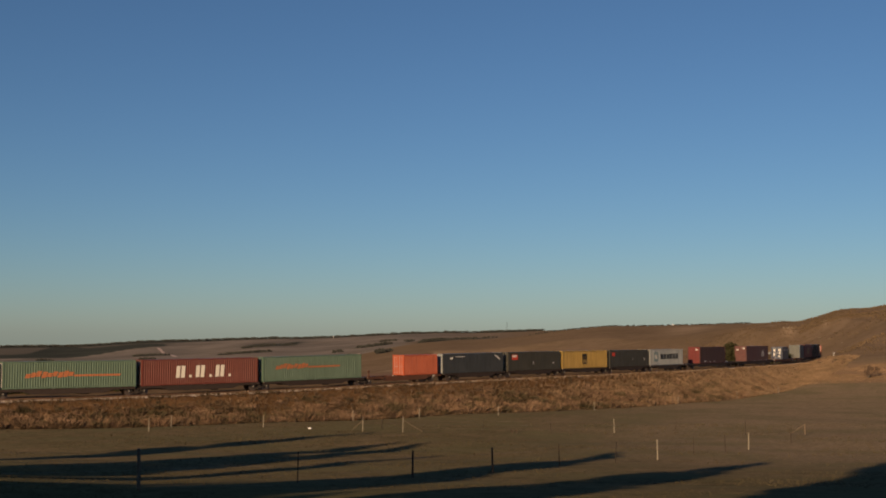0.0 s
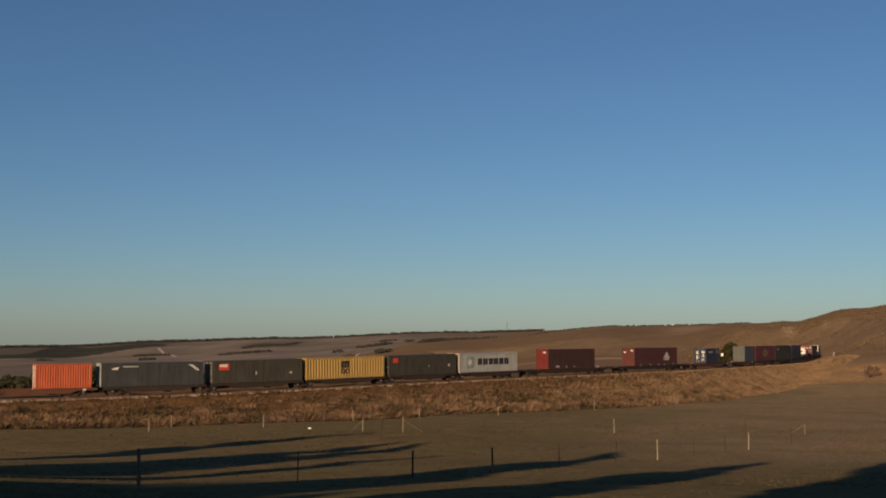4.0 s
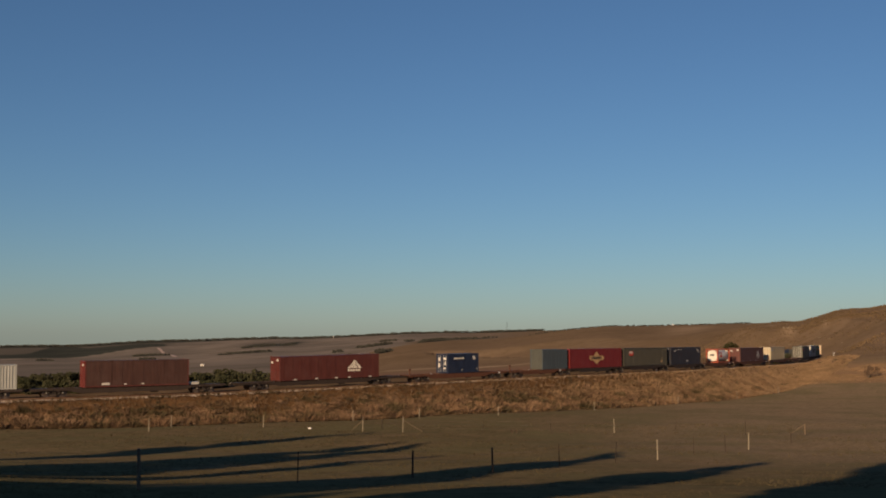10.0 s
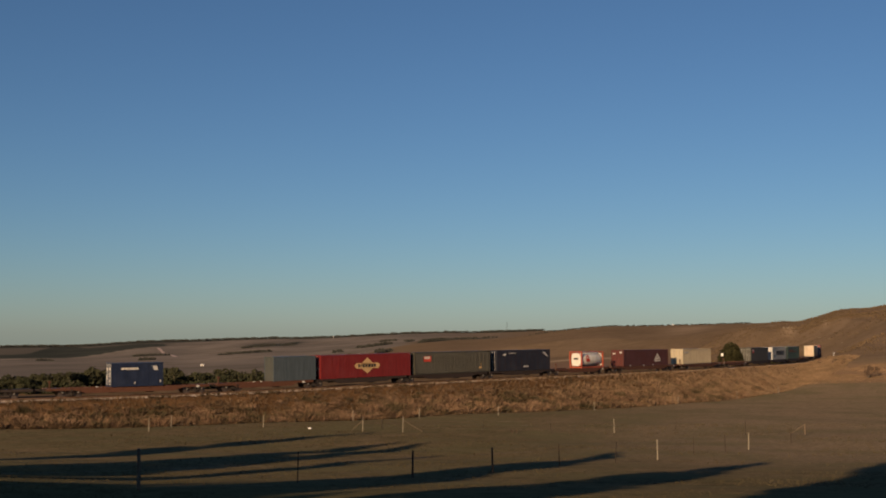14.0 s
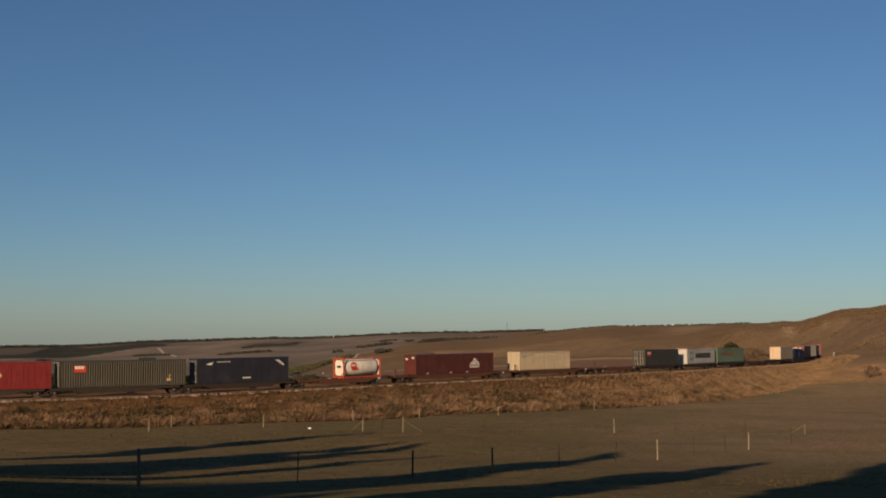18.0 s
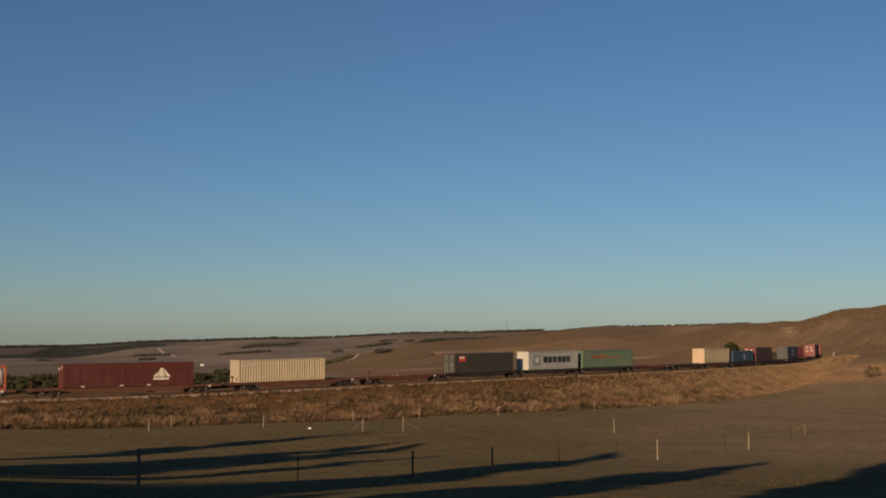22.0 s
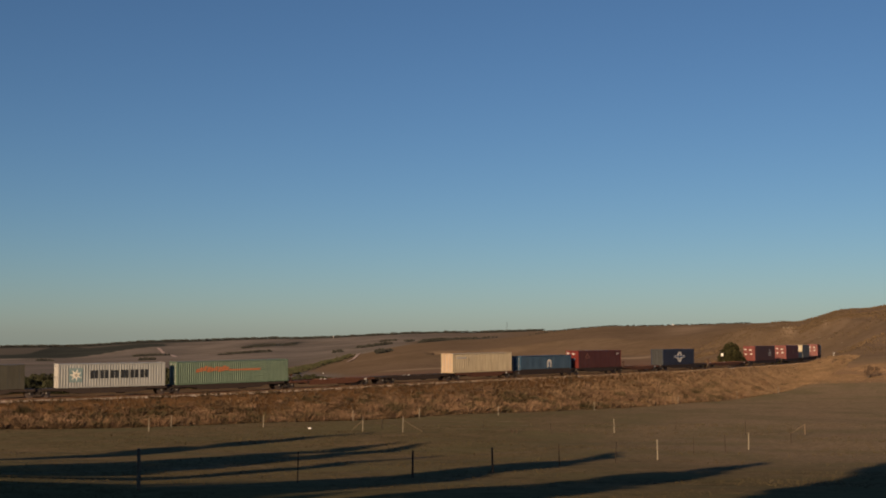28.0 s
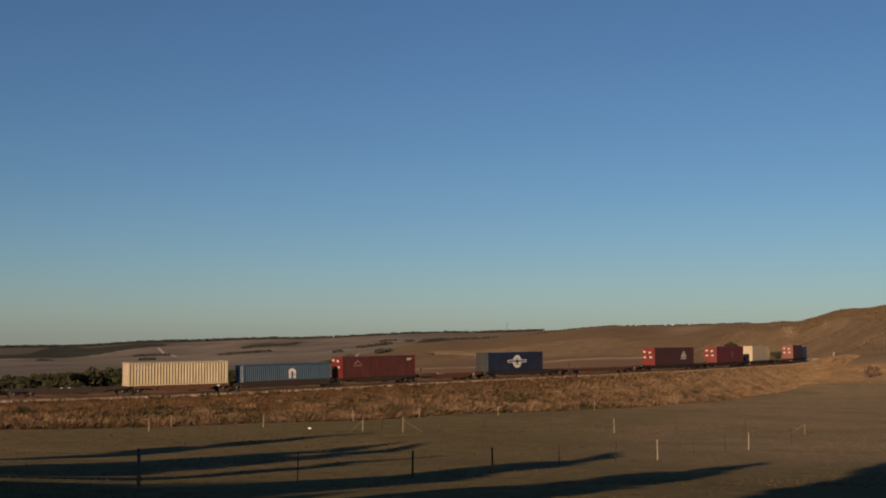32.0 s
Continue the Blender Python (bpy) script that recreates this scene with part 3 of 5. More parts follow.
def tank_container():
    c = tagged(new("tank_container"), "white cylindrical tank container in a red-orange steel frame", "tank container", "containers on the freight train")
    red = paint("red_orange_frame_paint", (0.365, 0.070, 0.032), 0.5, 0.2)
    length, high = 6.06, 2.59
    bm = bmesh.new()
    prof = [(0, 0), (0.45, 0.02), (0.85, 0.12), (1.06, 0.3), (1.12, 0.5)]
    seg = 28
    rings = [(-2.85 + d, r) for r, d in prof] + [(2.85 - d, r) for r, d in reversed(prof)]
    loops = []
    for x, r in rings:
        loops.append([bm.verts.new((x, max(r, 0.01) * math.cos(2 * math.pi * i / seg), 1.33 + max(r, 0.01) * math.sin(2 * math.pi * i / seg))) for i in range(seg)])
    for a, b in zip(loops, loops[1:]):
        for i in range(seg):
            f = bm.faces.new((a[i], b[i], b[(i + 1) % seg], a[(i + 1) % seg]))
            f.smooth = True
    bmesh.ops.recalc_face_normals(bm, faces=bm.faces[:])
    part("tank_barrel", bm, M_TANK, c, "white enamelled steel barrel with dished ends")
    for sx in (1, -1):
        for sy in (1, -1):
            part("corner_post", boxes((sx * 2.94, sy * 1.13, high / 2, 0.16, 0.16, high)), red, c)
        part("end_rail", boxes((sx * 2.94, 0, 0.08, 0.14, 2.1, 0.16)), red, c)
        part("end_rail", boxes((sx * 2.94, 0, high - 0.07, 0.14, 2.1, 0.14)), red, c)
        bm = bmesh.new()
        for sy in (1, -1):
            for zz in (0.16, high - 0.14):
                rod(bm, (sx * 2.94, sy * 1.06, 0.75 if zz < 1 else high - 0.75), (sx * 2.94, sy * 0.5, zz), 0.06, seg=6)
        part("corner_brace", bm, red, c)
        part("end_plate", boxes((sx * 2.90, 0, 1.3, 0.04, 1.75, 2.0), bevel=0.015), M_TANK, c, "white end plate")
        part("end_plate_mark", boxes((sx * 2.93, 0, 1.45, 0.02, 0.85, 0.3)), M_BLACK, c, "dark painted mark on the end plate")
    for sy in (1, -1):
        part("bottom_rail", boxes((0, sy * 1.13, 0.1, 5.75, 0.14, 0.18)), red, c)
        part("top_rail", boxes((0, sy * 1.13, high - 0.07, 5.75, 0.1, 0.1)), red, c)
    part("walkway", boxes((0, 0.2, high - 0.05, 5.0, 0.5, 0.04)), M_GALV, c)
    part("manhole_lid", boxes((0.3, 0, high - 0.09, 0.6, 0.6, 0.14), bevel=0.05), M_GALV, c)
    m = mark("painted_emblem", disc(-1.4, 1.55, 0.5, 14) + [bar(-1.7, 1.0, 1.0, 0.35, 0.3)], M_RED_INK, c, 1.135)
    mark("painted_letters", word(-1.72, 1.5, [0.16, 0.16, 0.16], 0.26, 0.06), M_WHITE, c, 1.14)
    mark("painted_code", [bar(0.9 + 0.22 * i, 1.2 + 0.25 * j, 0.15, 0.09) for i in range(3) for j in range(4)], M_GREY_INK, c, 1.135)
    return c


def consist():
    """Every container: lead end's place in the train, and the thing."""
    Y = WIDE / 2 + 0.006
    HC, ST, L50, L48, L40, L20 = 3.05, 2.74, 15.15, 14.63, 12.19, 6.06
    green = paint("weathered_green_paint", (0.092, 0.142, 0.102), 0.6, 0.4)
    fclred = paint("brick_red_paint", (0.138, 0.036, 0.025), 0.55, 0.15)
    orange = paint("bright_orange_paint", (0.401, 0.087, 0.036), 0.5, 0.15)
    slate = paint("slate_blue_paint", (0.044, 0.048, 0.051), 0.5, 0.1)
    olive = paint("dark_olive_grey_paint", (0.049, 0.046, 0.035), 0.55, 0.1)
    yellow = paint("mustard_yellow_paint", (0.351, 0.225, 0.059), 0.5, 0.2)
    pale = paint("pale_grey_paint", (0.285, 0.295, 0.295), 0.5, 0.2)
    maroon = paint("maroon_paint", (0.088, 0.025, 0.020), 0.5, 0.12)
    curtain = paint("dark_red_brown_sheet", (0.058, 0.026, 0.021), 0.6, 0.1)
    redend = paint("red_end_paint", (0.14, 0.02, 0.016), 0.5, 0.12)
    navy = paint("navy_paint", (0.015, 0.023, 0.052), 0.45, 0.12)
    inknavy = paint("ink_navy_paint", (0.020, 0.021, 0.032), 0.5, 0.1)
    steelgrey = paint("blue_grey_paint", (0.062, 0.080, 0.095), 0.5, 0.2)
    dullgrey = paint("dull_grey_end_paint", (0.078, 0.082, 0.074), 0.5, 0.2)
    crimson = paint("crimson_paint", (0.166, 0.016, 0.016), 0.5, 0.1)
    cream = paint("cream_paint", (0.42, 0.35, 0.24), 0.55, 0.4)
    blue = paint("worn_blue_paint", (0.026, 0.062, 0.112), 0.55, 0.25)
    out = []

    def add(q, c):
        out.append((along(q), c["long"], c))
        return c

    def box_of(q, label, length, high, body, **kw):
        c = container(label, length, high, body, **kw)
        c["long"] = length
        return add(q, c)

    def script(c, u, v, w, h):
        k = w * 0.5 / 9
        strokes = [bar(u + i * k, v - 0.12 * h + 0.1 * h * (i % 3), k * 0.86, h * (0.62 + 0.28 * ((i * 5) % 4) / 3), 0.35) for i in range(9)]
        mark("painted_script", strokes + [bar(u + w * 0.5, v, w * 0.5, h * 0.3, 0.3)], M_ORANGE_INK, c, Y, "faded orange brushed script strokes")

    def pyramid(c, u, v, k=1.0):
        mark("painted_emblem", [[(u - 1.05 * k, v), (u - 0.55 * k, v + 0.45 * k), (u - 0.45 * k, v + 0.45 * k), (u - 0.8 * k, v)]] +
             [[(u + (-0.72 + 0.30 * i) * k, v), (u + (-0.50 + 0.30 * i) * k, v), (u + (-0.06 + 0.06 * i) * k, v + 0.98 * k), (u + (-0.12 + 0.06 * i) * k, v + 0.98 * k)] for i in range(4)] +
             [[(u + 0.62 * k, v), (u + 1.1 * k, v), (u + 0.25 * k, v + 0.9 * k), (u + 0.14 * k, v + 0.98 * k)]] +
             word(u - 0.98 * k, v - 0.36 * k, [0.3 * k, 0.3 * k, 0.3 * k, 0.3 * k, 0.3 * k], 0.26 * k, 0.09 * k), M_WHITE, c, Y, "white striped pyramid emblem over a row of letter bars")

    def rail_tags(c, places):
        for at in places:
            mark("painted_tag", [bar(at, 0.04, 0.4, 0.16)], M_GREY_INK, c, Y)

    def corner_tag(c, u, v, square=True):
        if square:
            mark("painted_square", [bar(u, v, 1.35, 0.75)], M_RED_INK, c, Y, "red square label")
        mark("painted_letters", word(u + 0.12, v + 0.36, [0.28, 0.28, 0.28], 0.34, 0.07), M_WHITE, c, Y + 0.004)

    def bird(c, length, high):
        mark("painted_emblem", [[(-length / 2 + 1.1, high - 0.72), (-length / 2 + 1.8, high - 0.82), (-length / 2 + 2.05, high - 0.48), (-length / 2 + 1.5, high - 0.58)]], M_WHITE, c, Y)
        mark("painted_letters", word(-length / 2 + 2.5, high - 0.52, [0.2] * 7, 0.13, 0.06), M_GREY_INK, c, Y)
        mark("painted_corner_flash", [[(length / 2 - 1.9, high - 0.35), (length / 2 - 1.35, high - 0.35), (length / 2 - 0.55, high - 1.0), (length / 2 - 0.75, high - 1.1)]], M_GREY_INK, c, Y)

    def star(c, u, v):
        mark("painted_star_field", [[(u - 0.75, v - 0.8), (u + 0.75, v - 0.8), (u + 0.75, v + 0.8), (u - 0.75, v + 0.8)]], M_STAR_INK, c, Y, "pale grey-blue square with a white star")
        mark("painted_star", [[(u + 0.17 * math.cos(a + 1.57), v + 0.17 * math.sin(a + 1.57)), (u + 0.74 * math.cos(a), v + 0.74 * math.sin(a)), (u + 0.17 * math.cos(a - 1.57), v + 0.17 * math.sin(a - 1.57))] for a in [i * 2 * math.pi / 7 + 0.4 for i in range(7)]], M_WHITE, c, Y + 0.004)

    def tall_word(c, u, v, n, w, h, gap, ink):
        for i in range(n):
            a = u + i * (w + gap)
            mark("painted_bar", [bar(a, v, w * 0.42, h), bar(a + w * 0.52, v, w * 0.42, h)], ink, c, Y)

    box_of(-42.4, "weathered green ribbed container at the head", L48, HC, green)
    c = box_of(-27.3, "weathered green ribbed container with faded orange lettering", L48, HC, green)
    script(c, -5.0, 1.3, 10.5, 0.75)
    c = box_of(-12.35, "brick-red ribbed container with large white painted bars", L48, HC, fclred)
    for u in (-3.2, -0.75, 1.75):
        mark("painted_bar", [bar(u, 0.85, 0.46, 1.4, 0.08), bar(u + 0.62, 0.85, 0.46, 1.4, 0.08)], M_WHITE, c, Y, "large white painted bars")
    for u in (-1.55, 1.0, 3.45):
        mark("painted_point", [bar(u, 0.85, 0.3, 0.3)], M_WHITE, c, Y)
    c = box_of(2.65, "weathered green ribbed container with orange lettering", L48, HC, green)
    script(c, -5.6, 1.55, 9.5, 0.7)
    c = box_of(23.95, "bright orange short ribbed container, sunlit end", L20, ST, orange)
    c = box_of(30.9, "slate-blue container with small white bird emblem", L40, ST, slate, ribs=False, ends=pale)
    bird(c, L40, ST)
    c = box_of(43.95, "dark olive-grey smooth container with red label", L40, ST, olive, ribs=False)
    corner_tag(c, -5.3, 1.6)
    mark("painted_code", [bar(-0.4, 0.9, 0.14, 0.4), bar(4.3, 0.9, 0.3, 0.25)], M_GREY_INK, c, Y)
    c = box_of(56.5, "mustard-yellow ribbed container with black emblem", L40, ST, yellow, pitch=0.42)
    mark("painted_emblem", [bar(-0.75, 1.32, 0.26, 0.85), bar(-0.3, 1.32, 0.24, 0.85), bar(0.12, 1.32, 0.26, 0.85), bar(-0.75, 2.0, 1.13, 0.22)] + ring(-0.5, 0.92, 0.2, 0.33, 10) + ring(0.15, 0.92, 0.2, 0.33, 10), M_BLACK, c, Y, "black arched emblem")
    c = box_of(69.2, "dark olive-grey smooth container with small red label", L40, ST, olive, ribs=False)
    mark("painted_square", [bar(-5.4, 1.75, 0.9, 0.6)], M_RED_INK, c, Y)
    mark("painted_code", [bar(0.9, 1.1, 0.16, 0.18), bar(4.6, 1.0, 0.3, 0.35)], M_GREY_INK, c, Y)
    c = box_of(81.8, "pale grey ribbed container with star and black lettering", L40, ST, pale, ends=cream, pitch=0.31)
    star(c, -4.0, 1.45)
    tall_word(c, -2.35, 1.05, 6, 0.92, 0.9, 0.2, M_BLACK)
    c = box_of(100.85, "dark red-brown sheeted container with bright red end", L40, HC, curtain, ribs=False, ends=redend, posts=maroon, sills=maroon, bars=redend, plates=((0.55, 2.55),))
    mark("painted_code", [bar(-4.2, 0.25, 0.9, 0.25), bar(-1.6, 0.22, 0.3, 0.16), bar(0.4, 0.22, 0.3, 0.16)], M_GREY_INK, c, Y)
    c = box_of(124.5, "tall maroon container with white striped pyramid emblem", L50, HC, maroon, ribs=False, bars=redend, plates=((0.7, 2.6), (-0.6, 2.3)))
    pyramid(c, 3.6, 1.25, 1.05)
    rail_tags(c, (-5.6, -2.4, 0.6, 2.6, 5.9))
    c = box_of(151.4, "short navy container with white lettering and pale door bars", L20, ST, navy, ribs=False, bars=M_GALV)
    mark("painted_letters", word(-1.9, 1.95, [0.35, 0.2, 0.2, 0.2, 0.2, 0.2, 0.2], 0.22, 0.07), M_WHITE, c, Y)
    mark("painted_corner_flash", [bar(1.9, 1.85, 0.5, 0.5, -0.3), bar(2.6, 0.4, 0.14, 0.3), bar(-0.4, 0.3, 0.14, 0.25)], M_GREY_INK, c, Y)
    for y, z, w, h in ((0.62, 2.05, 0.55, 0.3), (0.62, 1.45, 0.2, 0.5), (-0.55, 1.95, 0.3, 0.45), (-0.6, 1.1, 0.25, 0.6), (0.5, 0.7, 0.4, 0.22)):
        part("end_label", boxes((L20 / 2 + 0.03, y, z, 0.02, w, h)), M_WHITE, c, "white painted panel on the end")
    box_of(171.25, "short blue-grey container with pale end", L20, HC, steelgrey, ribs=False, ends=dullgrey, bars=dullgrey)
    c = box_of(177.9, "crimson container with gold diamond emblem", L48, HC, crimson, ribs=False)
    mark("painted_emblem", [[(0.05, 0.5), (1.4, 1.5), (0.05, 2.6), (-1.3, 1.5)], bar(-1.75, 1.17, 3.6, 0.72)] + [[(1.85, 1.17), (2.15, 1.53), (1.85, 1.89)], [(-1.75, 1.17), (-1.75, 1.89), (-2.05, 1.53)]], M_GOLD_INK, c, Y, "gold diamond with dark lettering bars")
    mark("painted_letters", word(-1.45, 1.33, [0.3, 0.12, 0.34, 0.3, 0.38, 0.3, 0.3], 0.42, 0.14), M_BLACK, c, Y + 0.004)
    c = box_of(193.0, "dark olive-grey ribbed container with red label", L48, HC, olive)
    corner_tag(c, -5.7, 1.75)
    mark("painted_code", [bar(5.0, 0.55, 0.5, 0.3), bar(5.3, 1.0, 0.14, 0.3)], M_GOLD_INK, c, Y)
    c = box_of(208.7, "dark navy smooth container with white bird emblem", L40, HC, inknavy, ribs=False, bars=M_GALV)
    bird(c, L40, HC)
    mark("painted_code", [bar(-0.2, 0.5, 1.1, 0.2)], M_GREY_INK, c, Y)
    c = tank_container()
    c["long"] = L20
    add(228.65, c)
    c = box_of(240.45, "tall maroon container with white pyramid emblem and red end", L50, ST, maroon, ribs=False, bars=redend, plates=((0.7, 2.3), (-0.6, 2.1)))
    pyramid(c, 3.7, 1.05, 1.0)
    rail_tags(c, (-5.6, -1.2, 2.0))
    c = box_of(260.95, "cream ribbed container with pale doors", L40, ST, cream, pitch=0.36, bars=M_GALV)
    mark("painted_letters", word(-5.6, 1.95, [0.22] * 6, 0.3, 0.07), M_GREY_INK, c, Y)
    c = box_of(294.6, "dark olive-grey smooth container with red label and white door bars", L40, ST, olive, ribs=False, bars=M_GALV, posts=olive)
    corner_tag(c, -5.3, 1.6)
    c = box_of(310.0, "pale grey ribbed container with star, lettering and white doors", L40, ST, pale, ends=M_GREY_INK, posts=pale, pitch=0.31)
    star(c, -4.2, 1.45)
    tall_word(c, -2.6, 1.03, 6, 0.95, 0.92, 0.2, M_BLACK)
    c = box_of(323.3, "bright green ribbed container with orange lettering", L48, ST, paint("bright_green_paint", (0.100, 0.150, 0.108), 0.5, 0.25))
    script(c, -5.0, 1.5, 8.5, 0.7)
    c = box_of(364.3, "cream ribbed container with faint grey lettering", L40, ST, cream, pitch=0.36, bars=M_GALV, ends=paint("peach_end_paint", (0.50, 0.37, 0.25), 0.55, 0.2))
    mark("painted_letters", word(-5.4, 2.0, [0.26] * 6, 0.22, 0.07), M_GREY_INK, c, Y)
    c = box_of(378.3, "worn blue ribbed container sunk in a well wagon", L40, ST, blue, bars=M_GALV)
    c["sink"] = 0.62
    mark("painted_emblem", disc(0.6, 1.62, 0.55) + [bar(0.1, 0.95, 1.0, 0.65)], M_WHITE, c, Y, "white arch emblem")
    mark("painted_emblem_centre", [bar(0.45, 0.95, 0.3, 0.85)], M_BLUE_INK, c, Y + 0.004)
    c = box_of(392.1, "tall maroon container with bright red door end", L40, ST, maroon, ribs=False, ends=redend, posts=redend, bars=redend, plates=((-0.75, 2.3), (0.3, 2.2), (-0.7, 1.35), (0.45, 1.4)))
    mark("painted_emblem", [[(-4.3, 1.75), (-3.6, 2.3), (-2.95, 1.75), (-3.2, 1.75), (-3.6, 2.08), (-4.05, 1.75)], bar(-4.3, 1.5, 1.35, 0.12)], M_FADED_INK, c, Y, "faded pale roof-shaped emblem")
    mark("painted_code", [bar(4.6, 2.2, 0.9, 0.1), bar(4.6, 2.04, 0.55, 0.09)], M_WHITE, c, Y)
    c = box_of(417.9, "navy container with large white ring emblem", L40, ST, navy, ribs=False, ends=slate, bars=M_STEEL)
    mark("painted_emblem", ring(0.2, 1.35, 0.52, 0.95, 24) + [bar(-1.9, 1.2, 4.2, 0.42), bar(-0.25, 1.0, 0.9, 0.75)], M_WHITE, c, Y, "white ring emblem with a crossbar")
    mark("painted_emblem_centre", [bar(-1.75, 1.31, 3.9, 0.2)] + disc(0.2, 1.38, 0.3), M_BLUE_INK, c, Y + 0.004)
    c = box_of(461.5, "tall maroon container with white pyramid emblem", L50, HC, maroon, ribs=False, posts=redend, ends=redend, bars=redend, plates=((-0.75, 2.3), (0.3, 2.2), (-0.7, 1.35), (0.45, 1.4)))
    pyramid(c, 3.4, 1.3, 1.1)
    c = box_of(486.5, "crimson container with dull gold emblem and red end", L48, HC, crimson, ribs=False, ends=redend, bars=redend, plates=((-0.75, 2.3), (0.3, 2.2), (-0.7, 1.35), (0.45, 1.4)))
    mark("painted_emblem", [[(1.0, 0.75), (1.75, 1.6), (1.0, 2.45), (0.25, 1.6)]], M_FADED_INK, c, Y, "faded diamond emblem")
    box_of(506.5, "cream ribbed container with pale door end", L40, HC, cream, pitch=0.36, bars=M_GALV)
    box_of(540.5, "red container with white door marks", L40, HC, crimson, ribs=False, ends=redend, bars=redend, plates=((-0.75, 2.3), (0.3, 2.2), (-0.7, 1.35), (0.45, 1.4)))
    box_of(554.0, "short white and blue container", L20, ST, pale)
    return out


def bogie_part(parent, x, name="bogie"):
    """A two-axle bogie under a wagon, its bolster the part, the rest its pieces."""
    def bolster():
        return to_mesh("bogie", boxes((0, 0, 0.62, 0.42, 1.9, 0.24), (0, 0, 0.78, 0.7, 0.7, 0.12)), M_BOGIE)
    b = part(name, once("bolster", bolster), None, parent)
    b.matrix_basis = pose(x, 0, 0)

    def frame_mesh():
        bm = bmesh.new()
        box(bm, 0, 0, 0.74, 1.5, 0.12, 0.12)
        box(bm, 0, 0, 0.32, 0.8, 0.12, 0.12)
        for sx in (1, -1):
            rod(bm, (sx * 0.38, 0, 0.32), (sx * 0.78, 0, 0.7), 0.07, seg=6)
            box(bm, sx * 0.89, 0, 0.5, 0.3, 0.2, 0.3)
        for ox in (-0.16, 0, 0.16):
            rod(bm, (ox, 0, 0.36), (ox, 0, 0.7), 0.06, seg=7)
        return to_mesh("side_frame", bm, M_BOGIE)

    def wheel():
        bm = bmesh.new()
        rod(bm, (0, -0.065, 0), (0, 0.065, 0), 0.46, seg=22)
        rod(bm, (0, -0.10, 0), (0, -0.065, 0), 0.49, 0.485, seg=22)
        rod(bm, (0, 0.05, 0), (0, 0.10, 0), 0.15, seg=10)
        return to_mesh("wheel", bm, M_WHEEL)

    for sy in (1, -1):
        part("side_frame", once("sideframe", frame_mesh), None, b).matrix_basis = pose(0, sy * 0.98, 0)
    def cap():
        bm = bmesh.new()
        rod(bm, (0, 0, 0), (0, 0.07, 0), 0.11, 0.085, 10)
        return to_mesh("bearing_cap", bm, M_CAP)

    for sx in (1, -1):
        part("bearing_cap", once("cap", cap), None, b).matrix_basis = pose(sx * 0.89, 1.085, 0.5)
        part("axle", once("axle", lambda: to_mesh("axle", boxes((0, 0, 0, 0.16, 1.9, 0.16), bevel=0.05), M_BOGIE)), None, b).matrix_basis = pose(sx * 0.89, 0, 0.46)
        for sy in (1, -1):
            part("wheel", once("wheel", wheel), None, b).matrix_basis = pose(sx * 0.89, sy * 0.77, 0.46, 0, 0, 0 if sy > 0 else 180)
    return b


DECK = 1.02


def along(q):
    """Place in the train, with the couplings drawn out."""
    return 1.0187 * q - 2.62


